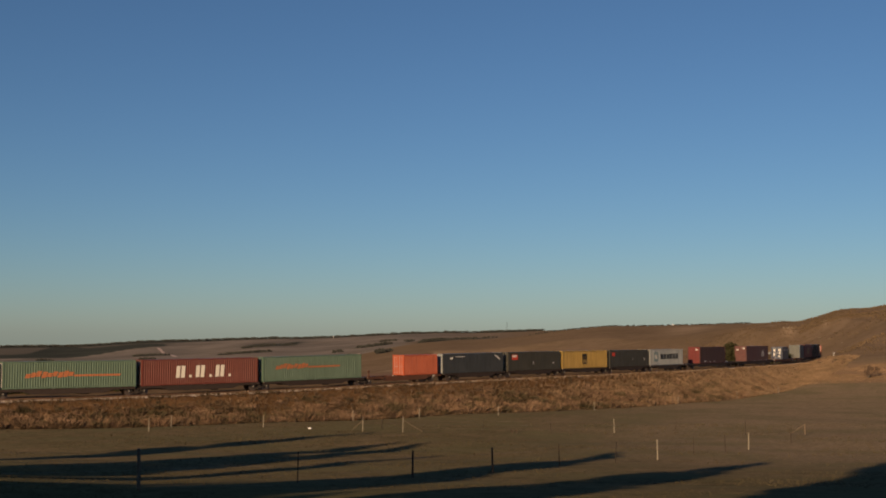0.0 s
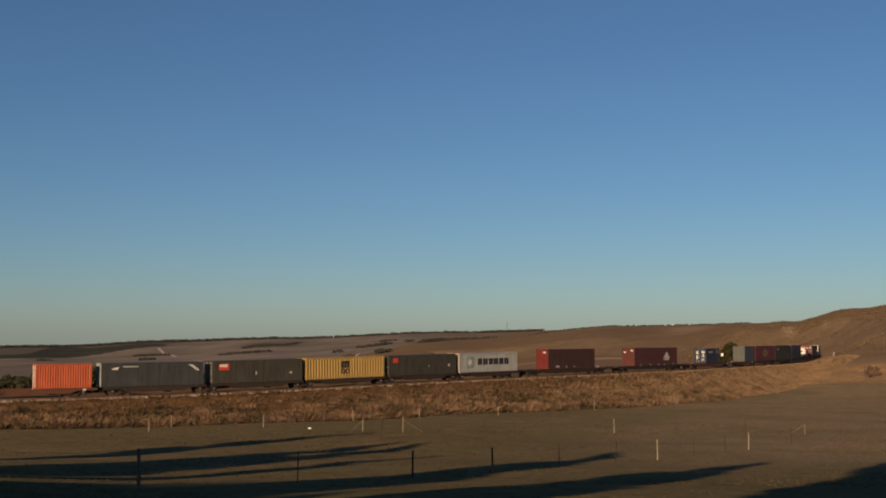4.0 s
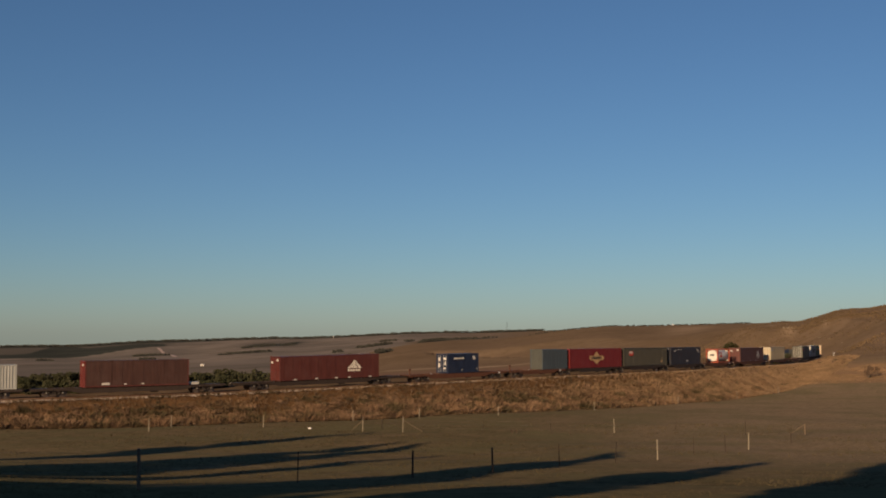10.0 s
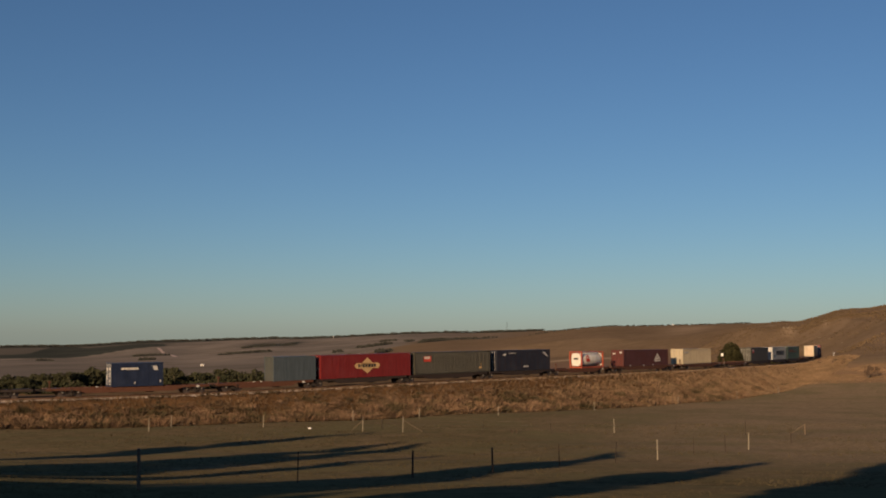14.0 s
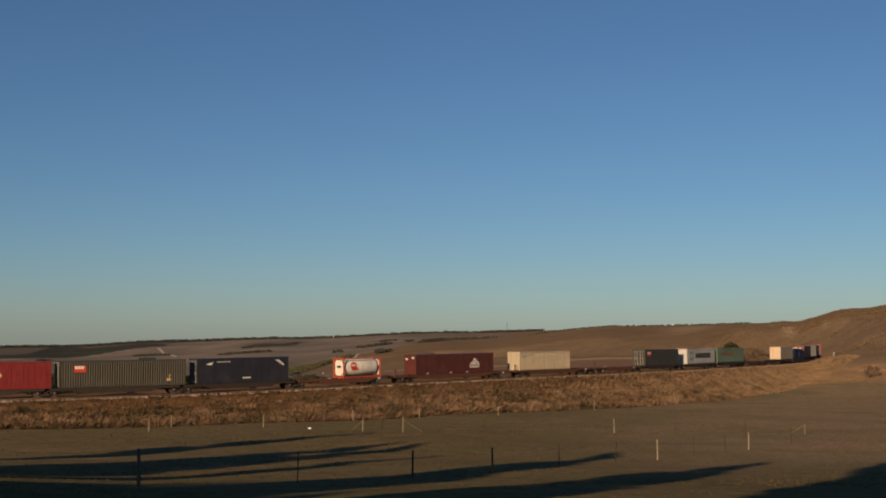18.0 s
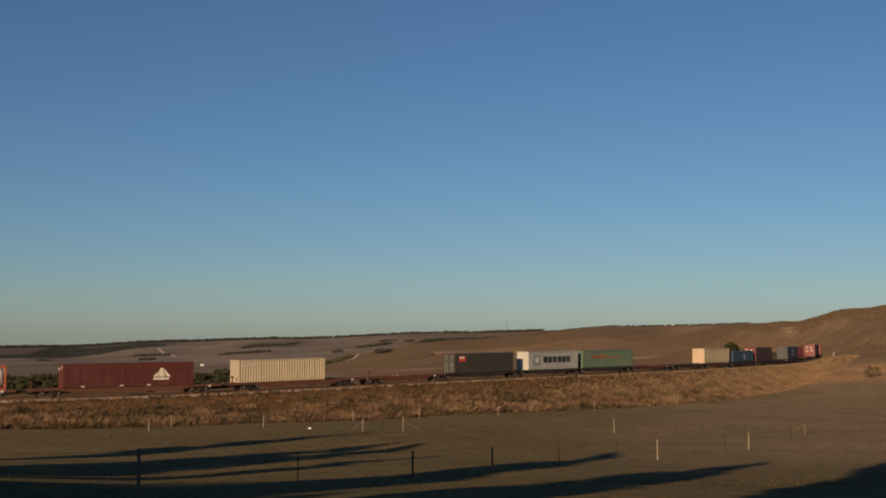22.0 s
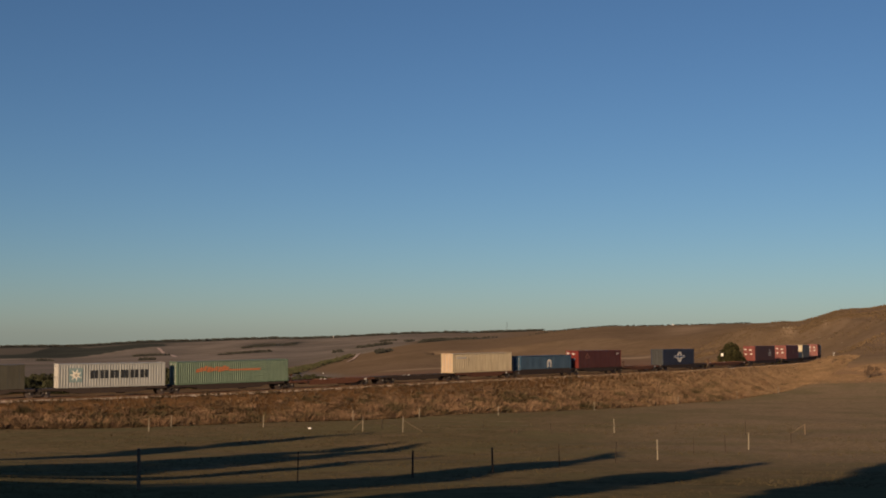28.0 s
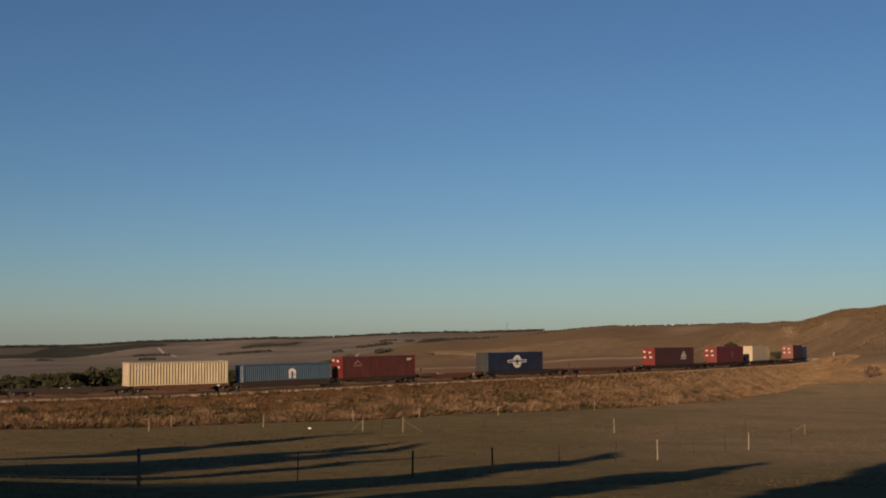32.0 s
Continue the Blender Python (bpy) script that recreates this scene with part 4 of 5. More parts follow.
def wagon(label, q0, q1, bogies, steel, well=False):
    """A skeletal container wagon between two places in the train; bogies at places in the train."""
    w = tagged(new("container_wagon"), label, "freight wagon", "wagons of the freight train")
    mid, length = (q0 + q1) / 2, q1 - q0
    half = length / 2
    bx = [mid - q for q in bogies]
    # side sills, deeper amidships
    for sy in (1, -1):
        deep = 0.62
        prof = [(-half + 0.15, 0.74), (-half * 0.66, 0.74), (-half * 0.52, DECK - deep), (half * 0.52, DECK - deep), (half * 0.66, 0.74), (half - 0.15, 0.74), (half - 0.15, DECK - 0.02), (-half + 0.15, DECK - 0.02)]
        if well:
            prof[1:5] = [(-half * 0.86, 0.80), (-half * 0.84, 0.34), (half * 0.84, 0.34), (half * 0.86, 0.80)]
            prof[6:] = [(half - 0.15, DECK), (half * 0.84, DECK), (half * 0.8, DECK + 0.12), (-half * 0.8, DECK + 0.12), (-half * 0.84, DECK), (-half + 0.15, DECK)]
        bm = bmesh.new()
        a = [bm.verts.new((x, sy * 1.23 - 0.05, z)) for x, z in prof]
        b = [bm.verts.new((x, sy * 1.23 + 0.05, z)) for x, z in prof]
        bm.faces.new(a), bm.faces.new(b)
        for i in range(len(prof)):
            bm.faces.new((a[i], a[(i + 1) % len(prof)], b[(i + 1) % len(prof)], b[i]))
        bmesh.ops.recalc_face_normals(bm, faces=bm.faces[:])
        if sy > 0:
            for i in range(int(length // 1.6)):
                box(bm, -half + 1.0 + i * 1.6, sy * 1.29, DECK - 0.2, 0.07, 0.05, 0.3)
        part("side_sill", bm, steel, w)
    part("centre_sill", boxes((0, 0, 0.78, length - 0.3, 0.45, 0.3)), M_STEEL, w)
    cross = int(length // 2.4)
    for i in range(cross + 1):
        p = part("cross_member", once(("cross", steel.name), lambda: to_mesh("cross_member", boxes((0, 0, 0, 0.25, 2.36, 0.12)), steel)), None, w)
        p.matrix_basis = pose(-half + 0.5 + i * (length - 1.0) / cross, 0, 0.93 if not well else 0.6)
    if not well:
        for sx in (1, -1):
            part("deck_plate", boxes((sx * (half - 1.1), 0, DECK - 0.045, 1.8, 2.3, 0.05)), steel, w)
        for sx in (half - 0.35, half - 6.35, -half + 6.35, -half + 0.35):
            for sy in (1, -1):
                part("twist_lock", once("lockpad", lambda: to_mesh("twist_lock", boxes((0, 0, 0, 0.26, 0.22, 0.1), (0, 0, 0.02, 0.12, 0.1, 0.02), bevel=0.01), M_GREY_INK)), None, w).matrix_basis = pose(sx, sy * 1.12, DECK - 0.07)
    for x in bx:
        bogie_part(w, x)
    bm = boxes((0, 0, 0, 0.7, 0.2, 0.22), (0.3, 0, 0, 0.25, 0.34, 0.3))
    me = to_mesh("coupler", bm, M_BOGIE)
    part("coupler", me, None, w).matrix_basis = pose(half + 0.1, 0, 0.8)
    part("coupler", me, None, w).matrix_basis = pose(-half - 0.1, 0, 0.8, 0, 0, 180)
    part("hand_brake_wheel", once("brake", lambda: to_mesh("hand_brake_wheel", boxes((0, 0, 0, 0.26, 0.03, 0.26), (0, 0, 0, 0.05, 0.1, 0.05), bevel=0.01), M_STEEL)), None, w).matrix_basis = pose(half - 2.9, 1.31, 0.72, 0, 45, 0)
    if steel is M_RUSTDECK:
        part("brake_stand", once("stand", lambda: to_mesh("brake_stand", boxes((0, 0, 0.4, 0.1, 0.1, 0.8), (0, 0, 0.74, 0.3, 0.16, 0.22), (0, 0, 0.06, 0.3, 0.3, 0.08)), steel)), None, w).matrix_basis = pose(half - 0.55, 0.9, DECK - 0.02)
        part("placard", once("placard", lambda: to_mesh("placard", boxes((0, 0, 0, 0.34, 0.02, 0.24)), M_GREY_INK)), None, w, "small pale placard on the side sill").matrix_basis = pose(-half + 1.6, 1.3, DECK - 0.2)
    part("air_reservoir", once("reservoir", lambda: to_mesh("air_reservoir", boxes((0, 0, 0, 1.1, 0.4, 0.4), bevel=0.13), M_STEEL)), None, w).matrix_basis = pose(-half * 0.25, 0.55, 0.45)
    part("brake_cylinder", once("brakecyl", lambda: to_mesh("brake_cylinder", boxes((0, 0, 0, 0.9, 0.34, 0.34), bevel=0.1), M_STEEL)), None, w).matrix_basis = pose(half * 0.2, 0.5, 0.5)
    return w


def train_wagons():
    """The wagons: single flats and articulated sets on shared bogies."""
    out = []

    def one(q0, q1, bogies, steel=M_STEEL, well=False, label="skeletal container wagon of grimy dark steel"):
        q0, q1, bogies = along(q0), along(q1), [along(b) for b in bogies]
        out.append((q0, q1, wagon(label, q0, q1, bogies, steel, well)))

    rust = "skeletal container wagon of rusty red steel"
    for a, b, bg in ((-42.8, -28.0, [-41, -28]), (-27.8, -12.9, [-12.8]), (-12.7, 2.4, [2.4]), (2.6, 17.6, [17.5])):
        one(a, b, bg)
    one(17.8, 30.7, [28.2], M_RUSTDECK, label=rust)
    for a, b, bg in ((31.0, 43.4, [33.1, 43.4]), (43.6, 56.2, [56.3]), (56.4, 68.9, [69.0]), (69.1, 81.6, [81.6]), (81.8, 94.5, [91.8])):
        one(a, b, bg)
    one(95.2, 117.3, [97.7, 114.8])
    w = out[-1][2]
    part("end_tray", boxes((-7.3, 0.5, DECK + 0.13, 1.5, 1.3, 0.24), (-7.3, 0.5, DECK + 0.27, 1.6, 1.4, 0.05), bevel=0.02), M_GREY_INK, w, "pale tray on the bare deck end")
    one(118.8, 143.2, [122.0, 140.3])
    one(144.2, 163.1, [147.0, 161.2], M_RUSTDECK, label=rust)
    one(163.6, 177.0, [166.0, 177.1], M_RUSTDECK, label=rust)
    for a, b, bg in ((177.2, 191.7, [191.8]), (191.9, 206.8, [206.9]), (207.0, 221.7, [221.8])):
        one(a, b, bg)
    one(221.9, 235.8, [233.2], M_RUSTDECK, label=rust)
    one(236.6, 258.9, [239.2, 256.1], M_RUSTDECK, label=rust)
    one(259.7, 278.6, [262.6, 276.2], M_RUSTDECK, label=rust)
    one(279.2, 292.4, [280.9, 292.5], M_RUSTDECK, label=rust)
    for a, b, bg in ((292.6, 307.8, [308.0]), (308.2, 322.3, [322.5]), (322.7, 337.3, [337.4])):
        one(a, b, bg)
    one(337.6, 350.7, [348.5], M_RUSTDECK, label=rust)
    one(351.2, 364.5, [352.9, 364.6], M_STEEL)
    one(364.7, 376.6, [376.6], M_RUSTDECK, label=rust)
    one(376.9, 391.1, [391.2], M_STEEL, True, "well wagon of dark steel with deep sides")
    one(391.4, 404.3, [403.4])
    one(404.7, 416.4, [414.0], M_RUSTDECK, label=rust)
    one(417.0, 435.3, [418.8, 433.1])
    one(436.0, 456.3, [438.2, 453.8], M_RUSTDECK, label=rust)
    one(457.0, 481.0, [459.8, 478.5])
    one(482.0, 504.0, [485.0, 501.5])
    one(504.8, 522.0, [507.5, 519.5])
    one(522.8, 538.5, [525.0, 536.0], M_RUSTDECK, label=rust)
    one(539.2, 561.5, [541.8, 559.0])
    return out


WAGONS = train_wagons()
CONTAINERS = consist()


def riding(q0, q1, t, lift):
    """The pose of a thing that spans two places in the train, at t seconds."""
    a, b = on_track(q0 - gone(t)), on_track(q1 - gone(t))
    d = a - b
    m = Matrix.Translation((a + b) / 2 + Vector((0, 0, lift)))
    return m @ d.to_track_quat("X", "Z").to_matrix().to_4x4()


def motions():
    """The train runs past at an even pace; every wagon and load follows the line."""
    times = [float(i) for i in range(33)]
    for q0, q1, w in WAGONS:
        walk(w, [(t, riding(q0, q1, t, 0.0)) for t in times])
    for q, long, c in CONTAINERS:
        walk(c, [(t, riding(q, q + long, t, DECK - c.get("sink", 0.0))) for t in times])


# ---- fences ----
def post_mesh(kind):
    def dark():
        bm = bmesh.new()
        rod(bm, (0, 0, -0.3), (0.01, 0, 1.2), 0.05, 0.042, 9)
        bmesh.ops.bevel(bm, geom=[e for e in bm.edges if e.is_boundary is False and abs(e.verts[0].co.z - 1.2) < 0.02 and abs(e.verts[1].co.z - 1.2) < 0.02], offset=0.02, segments=1, affect="EDGES")
        return to_mesh("post", bm, M_POST_DARK)

    def grey():
        bm = bmesh.new()
        rod(bm, (0, 0, -0.3), (0.01, 0, 1.2), 0.062, 0.055, 9)
        return to_mesh("post", bm, M_POST_GREY)

    def pale():
        bm = bmesh.new()
        rod(bm, (0, 0, -0.3), (0.015, 0, 1.22), 0.045, 0.038, 8)
        return to_mesh("post", bm, M_POST_PALE)

    def star():
        return to_mesh("post", boxes((0, 0, 0.45, 0.05, 0.012, 1.5), (0, 0.012, 0.45, 0.012, 0.04, 1.5)), M_POST_RUST)

    return once(("fencepost", kind), {"dark": dark, "grey": grey, "pale": pale, "star": star}[kind])


def strand(way, r):
    """One thin wire through the points."""
    verts, faces = [], []
    for x, y, z in way:
        verts += [(x, y, z + r), (x, y - r, z - r * 0.5), (x, y + r, z - r * 0.5)]
    for i in range(len(way) - 1):
        for j in range(3):
            a, b = 3 * i + j, 3 * i + (j + 1) % 3
            faces.append((a, b, b + 3, a + 3))
    return mesh_of("wire", verts, faces, M_WIRE)


def fence(label, stations, wires, tops):
    """Posts at (x, y, kind, scale), with wires from one to the next."""
    f = tagged(new("wire_fence"), label, "fence")
    pts = []
    for x, y, kind, k in stations:
        p = part("post", post_mesh(kind), None, f)
        p.matrix_basis = pose(x, y, gz(x, y), random.uniform(-2, 2), random.uniform(-2, 2), random.uniform(0, 180)) @ Matrix.Diagonal((1, 1, k, 1))
        pts.append(Vector((x, y, gz(x, y))))
    for h in tops[:wires]:
        way = []
        for a, b in zip(pts, pts[1:]):
            n = max(1, int((b - a).length // 6))
            way += [a.lerp(b, i / n) for i in range(n)]
        way.append(pts[-1])
        part("wire", strand([(p.x, p.y, gz(p.x, p.y) + h) for p in way], 0.0035), None, f)
    return f


def ground_spot(px, py):
    """The place on the ground seen at a point of the view."""
    c, s = math.cos(radians(PITCH)), math.sin(radians(PITCH))
    u, v = (px - 784) / REACH, (441 - py) / REACH
    d = np.array([u, c - v * s, s + v * c])
    r = np.arange(20, 420, 0.5)
    x, y, z = d[0] * r, d[1] * r, EYE[2] + d[2] * r
    g = ground_at(x, y)[0]
    k = int(np.argmax(z < g))
    return float(x[k]), float(y[k])


NEAR_FENCE = [(-60, 886, "dark", 1.0), (245, 868, "grey", 1.05), (527, 855, "star", 1.0), (730, 846, "dark", 0.98), (872, 838, "dark", 1.0), (990, 826, "star", 1.0), (1090, 820, "star", 1.0), (1164, 815, "pale", 1.0), (1228, 805, "star", 1.0), (1284, 801, "star", 1.0), (1325, 797, "pale", 1.0), (1400, 785, "star", 1.0)]
fence("paddock wire fence with dark and pale weathered posts", [(*ground_spot(x, y), k, s) for x, y, k, s in NEAR_FENCE], 4, (0.3, 0.6, 0.88, 1.12))
MID_FENCE = [(642, 764, "pale", 1.1), (676, 760, "dark", 0.8), (713, 766, "pale", 1.25), (855, 766, "star", 1.0), (975, 768, "star", 1.0), (1087, 767, "pale", 1.1), (1196, 770, "star", 1.0), (1320, 770, "star", 1.0), (1425, 770, "grey", 0.8)]
fence("low cross-paddock wire fence with pale posts", [(*ground_spot(x, y), k, s) for x, y, k, s in MID_FENCE], 3, (0.35, 0.7, 1.05))
LINE_SPOTS = [(263, 764, "pale"), (303, 756, "pale"), (352, 763, "star"), (466, 757, "pale"), (508, 752, "star"), (625, 746, "pale"), (742, 741, "pale"), (882, 736, "pale"), (1052, 727, "pale"), (1200, 716, "pale"), (1305, 706, "pale"), (1378, 697, "pale")]
fence("railway boundary fence with bleached posts at the foot of the bank", [(*ground_spot(x, y), k, 1.0) for x, y, k in LINE_SPOTS], 3, (0.35, 0.7, 1.05))


# ---- trees and scrub ----
def leaf_cloud(rng, blobs, count, size):
    """Many small leaf clumps: crossed quads scattered through uneven blobs (x, y, z, rx, ry, rz)."""
    verts, faces = [], []
    vol = np.array([b[3] * b[4] * b[5] for b in blobs]) ** 0.7
    pick = rng.choice(len(blobs), count, p=vol / vol.sum())
    for k in pick:
        bx, by, bz, rx, ry, rz = blobs[k]
        d = rng.normal(size=3)
        d /= np.linalg.norm(d)
        r = rng.uniform(0.45, 1.0) ** 0.5 * rng.uniform(0.85, 1.12)
        c = Vector((bx + d[0] * rx * r, by + d[1] * ry * r, bz + d[2] * rz * r))
        q = Euler(rng.uniform(0, 6.28, 3)).to_matrix()
        s = size * rng.uniform(0.6, 1.4)
        b = len(verts)
        verts += [c + q @ Vector(p) for p in ((-s, 0, -s * 0.5), (0, s * 0.25, -s * 0.7), (s, 0, -s * 0.1), (s * 0.4, -s * 0.2, s * 0.6), (-s * 0.6, 0.1 * s, s * 0.5))]
        faces += [(b, b + 1, b + 4), (b + 1, b + 3, b + 4), (b + 1, b + 2, b + 3)]
    return verts, faces


def tree_meshes(seed, high, wide, leaves, size, mat, trunk_share=0.3, low=0.5):
    rng = np.random.default_rng(seed)
    bm = bmesh.new()
    fork = Vector((0, 0, high * trunk_share))
    rod(bm, (0, 0, -0.4), fork, high * 0.028, high * 0.02, 8)
    blobs = []
    for i in range(7):
        a = i * 2.4 + rng.uniform(-0.4, 0.4)
        rad = wide * rng.uniform(0.12, 0.36)
        tip = Vector((math.cos(a) * rad, math.sin(a) * rad, high * rng.uniform(low, 0.88)))
        rod(bm, fork - Vector((0, 0, 0.1)), tip, high * 0.014, high * 0.004, 6)
        br = wide * rng.uniform(0.17, 0.27)
        blobs.append((tip.x, tip.y, tip.z, br, br, br * rng.uniform(0.6, 0.9) * high / wide * 0.9))
    v, f = leaf_cloud(rng, blobs, leaves, size)
    return to_mesh("trunk", bm, M_BARK), mesh_of("crown", v, f, mat)


def tree(label, meshes, x, y, k=1.0, turn=0.0, category="tree", group="", sink=0.0):
    t = tagged(new("tree" if category == "tree" else "shrub"), label, category, group)
    part("trunk", meshes[0], None, t)
    part("crown", meshes[1], None, t)
    t.matrix_basis = pose(x, y, gz(x, y) - sink, 0, 0, turn) @ Matrix.Diagonal((k, k, k, 1))
    return t


def gum_meshes(seed, high, wide, leaves):
    """A tall tree whose crown narrows to a ragged top."""
    rng = np.random.default_rng(seed)
    bm = bmesh.new()
    rod(bm, (0, 0, -0.4), (0, 0, high * 0.86), high * 0.026, high * 0.006, 8)
    blobs = []
    for i in range(14):
        f = i / 13
        z = high * (0.22 + 0.72 * f)
        a, rad = i * 2.4, wide * (0.30 - 0.24 * f ** 1.6)
        tip = Vector((math.cos(a) * rad, math.sin(a) * rad, z))
        rod(bm, (0, 0, max(z - rad, 0.5)), tip, high * 0.009, high * 0.003, 6)
        br = wide * (0.26 - 0.19 * f ** 2) * rng.uniform(0.85, 1.15)
        blobs.append((tip.x, tip.y, tip.z, br, br, max(br, high * 0.05)))
    v, f = leaf_cloud(rng, blobs, leaves, 0.36)
    return to_mesh("trunk", bm, M_BARK), mesh_of("crown", v, f, M_LEAF)


ROUND_GUM = tree_meshes(14, 16.0, 11.0, 4200, 0.4, M_LEAF)
GUMS = [gum_meshes(11 + i, 16.0, w, n) for i, (w, n) in enumerate(((5.0, 1500), (6.4, 1900), (3.4, 1100)))] + [ROUND_GUM]


def shade_tree(tip_x, tip_y, k, turn, which, slant=0.0):
    """A tree behind the viewpoint, set so that its long shadow ends at that place."""
    high = 16.0 * 0.97 * k
    lx, ly = math.cos(radians(SUN_AZ)), math.sin(radians(SUN_AZ))
    reach = 90.0
    for _ in range(12):
        bx, by = tip_x - lx * reach, tip_y - ly * reach
        reach = (gz(bx, by) + high - gz(tip_x, tip_y)) / math.tan(radians(SUN_EL))
    tree("tall gum tree with a ragged dark crown behind the viewpoint", GUMS[which], tip_x - lx * reach, tip_y - ly * reach, k, turn, "tree", "gum trees casting long shadows")


for px, py, k, turn, which in ((1330, 821, 1.0, 10, 1), (1290, 832, 0.95, 70, 0), (1745, 815, 1.15, 80, 3), (1750, 846, 1.0, 10, 3), (1098, 804, 1.05, 200, 1), (1066, 811, 1.05, 40, 1), (746, 788, 1.1, 130, 1), (645, 767, 1.1, 20, 0), (690, 785, 1.05, 300, 1), (748, 810, 0.95, 50, 0), (790, 850, 1.1, 15, 1), (735, 858, 1.05, 150, 1), (660, 850, 1.1, 90, 1), (540, 862, 1.05, 0, 1), (640, 860, 1.0, 120, 1), (590, 876, 1.0, 220, 1), (430, 854, 1.0, 160, 0), (300, 858, 1.0, 240, 1), (480, 880, 1.0, 200, 0), (250, 880, 1.0, 45, 1)):
    sx, sy = ground_spot(px, py)
    shade_tree(sx, sy, k, turn, which)


# ---- scrub behind the line ----
SHRUBS = [tree_meshes(31 + i, 5.0, 6.0, 1000, 0.22, M_SCRUB, 0.12, 0.12) for i in range(4)]


def view_spot(px, dist):
    """A place at that distance, in the direction of that column of the view."""
    u = (px - 784) / REACH
    return u * dist * NEAR, dist * NEAR


rng = np.random.default_rng(7)
for i in range(190):
    px = rng.uniform(-60, 590)
    dist = rng.uniform(205, 330)
    k = rng.uniform(0.8, 1.45) * (0.72 if px < 150 else 1.0 if px < 330 else 0.82 if px < 450 else 0.66)
    x, y = view_spot(px, dist)
    if ground_at(np.array([x]), np.array([y]))[2][0] > -27:
        continue
    tree("olive-green rounded scrub bush in the hollow beyond the track", SHRUBS[i % 4], x, y, k, rng.uniform(0, 360), "shrub", "scrub beyond the track", 0.2)
for i in range(90):
    s0, m0, k = rng.uniform(-75, 4), rng.uniform(16, 25), rng.uniform(0.35, 0.62)
    at = on_track(s0, -m0)
    tree("low dark scrub bush beside the track", SHRUBS[i % 4], at.x, at.y, k, rng.uniform(0, 360), "shrub", "scrub beyond the track", 0.2)


def dome_meshes(seed, high, wide, leaves):
    """A dense round-headed tree, leafy almost to the ground."""
    rng = np.random.default_rng(seed)
    bm = bmesh.new()
    rod(bm, (0, 0, -0.4), (0, 0, high * 0.5), high * 0.03, high * 0.015, 8)
    blobs = []
    for i in range(16):
        a, f = i * 2.4, (i + 0.5) / 16
        rad = wide * 0.30 * math.cos(f * 1.45)
        tip = Vector((math.cos(a) * rad, math.sin(a) * rad, high * (0.25 + 0.55 * f)))
        rod(bm, (0, 0, high * 0.15), tip, high * 0.01, high * 0.004, 5)
        br = wide * rng.uniform(0.17, 0.23)
        blobs.append((tip.x, tip.y, tip.z, br, br, br))
    v, f = leaf_cloud(rng, blobs, leaves, 0.22)
    return to_mesh("trunk", bm, M_BARK), mesh_of("crown", v, f, M_LEAF)


tree("dense dark green rounded tree standing just beyond the track", dome_meshes(51, 5.2, 5.8, 3000), *view_spot(1291, 268), 1.0, 0, "tree")
tree("low olive-green bush beyond the track", SHRUBS[1], *view_spot(1384, 306), 0.72, 40, "shrub")
tree("low olive-green bush beyond the track", SHRUBS[2], *view_spot(1372, 312), 0.6, 140, "shrub")


def clumps(name, spots, size, mat, label, blades=9):
    """Far trees that nobody could count: small ragged leaf clumps on the ground."""
    rng = np.random.default_rng(len(spots))
    xs, ys = np.array([p[0] for p in spots]), np.array([p[1] for p in spots])
    zs = ground_at(xs, ys)[0]
    verts, faces = [], []
    for x, y, z in zip(xs, ys, zs):
        s = size * rng.uniform(0.6, 1.3)
        for k in range(blades):
            cx, cz, w, h = x + rng.normal() * s * 0.45, z + s * rng.uniform(0.1, 0.75), s * rng.uniform(0.2, 0.42), s * rng.uniform(0.18, 0.36)
            cy, t = y + rng.normal() * s * 0.4, rng.uniform(-0.3, 0.3)
            b = len(verts)
            verts += [(cx - w, cy, cz - h), (cx + w * 0.7, cy + t * w, cz - h * 0.8), (cx + w, cy, cz + h * 0.4), (cx + t * w, cy - t * w, cz + h), (cx - w * 0.8, cy, cz + h * 0.5)]
            faces.append((b, b + 1, b + 2, b + 3, b + 4))
    return tagged(new(name, mesh_of(name, verts, faces, mat)), label, "trees", kind="stuff")


def crest(px, d0, d1):
    """Distance of the skyline in that direction."""
    d = np.linspace(d0, d1, 260)
    x, y = view_spot(px, d)
    return float(d[int(np.argmax((ground_at(x, y)[0] - EYE[2]) / y))])


def far_spots():
    rng = np.random.default_rng(3)
    out = []
    # trees along the far ridge's crest, in broken runs
    for px in np.arange(-40, 960, 1.7):
        if px > 560 and np.sin(px * 0.05) + np.sin(px * 0.021 + 1) < -0.5 and px < 700:
            continue
        out.append(view_spot(px, 3960 + rng.uniform(-50, 60)))
    return out


def rim_spots():
    """Low scrub along the nearer hill's skyline."""
    rng = np.random.default_rng(13)
    out = []
    for px in np.arange(940, 1330, 6.0):
        d = crest(px, 600, 2600)
        for i in range(4):
            if rng.uniform() < 0.8:
                out.append(view_spot(px + rng.uniform(-3, 3), d + rng.uniform(0, 25)))
    return out


clumps("far_woods", far_spots(), 6.0, M_FARWOOD, "dark scattered trees along the far ridge and scarp")
clumps("rim_scrub", rim_spots(), 1.05, M_FARWOOD, "thin dark line of scrub along the hill's skyline")


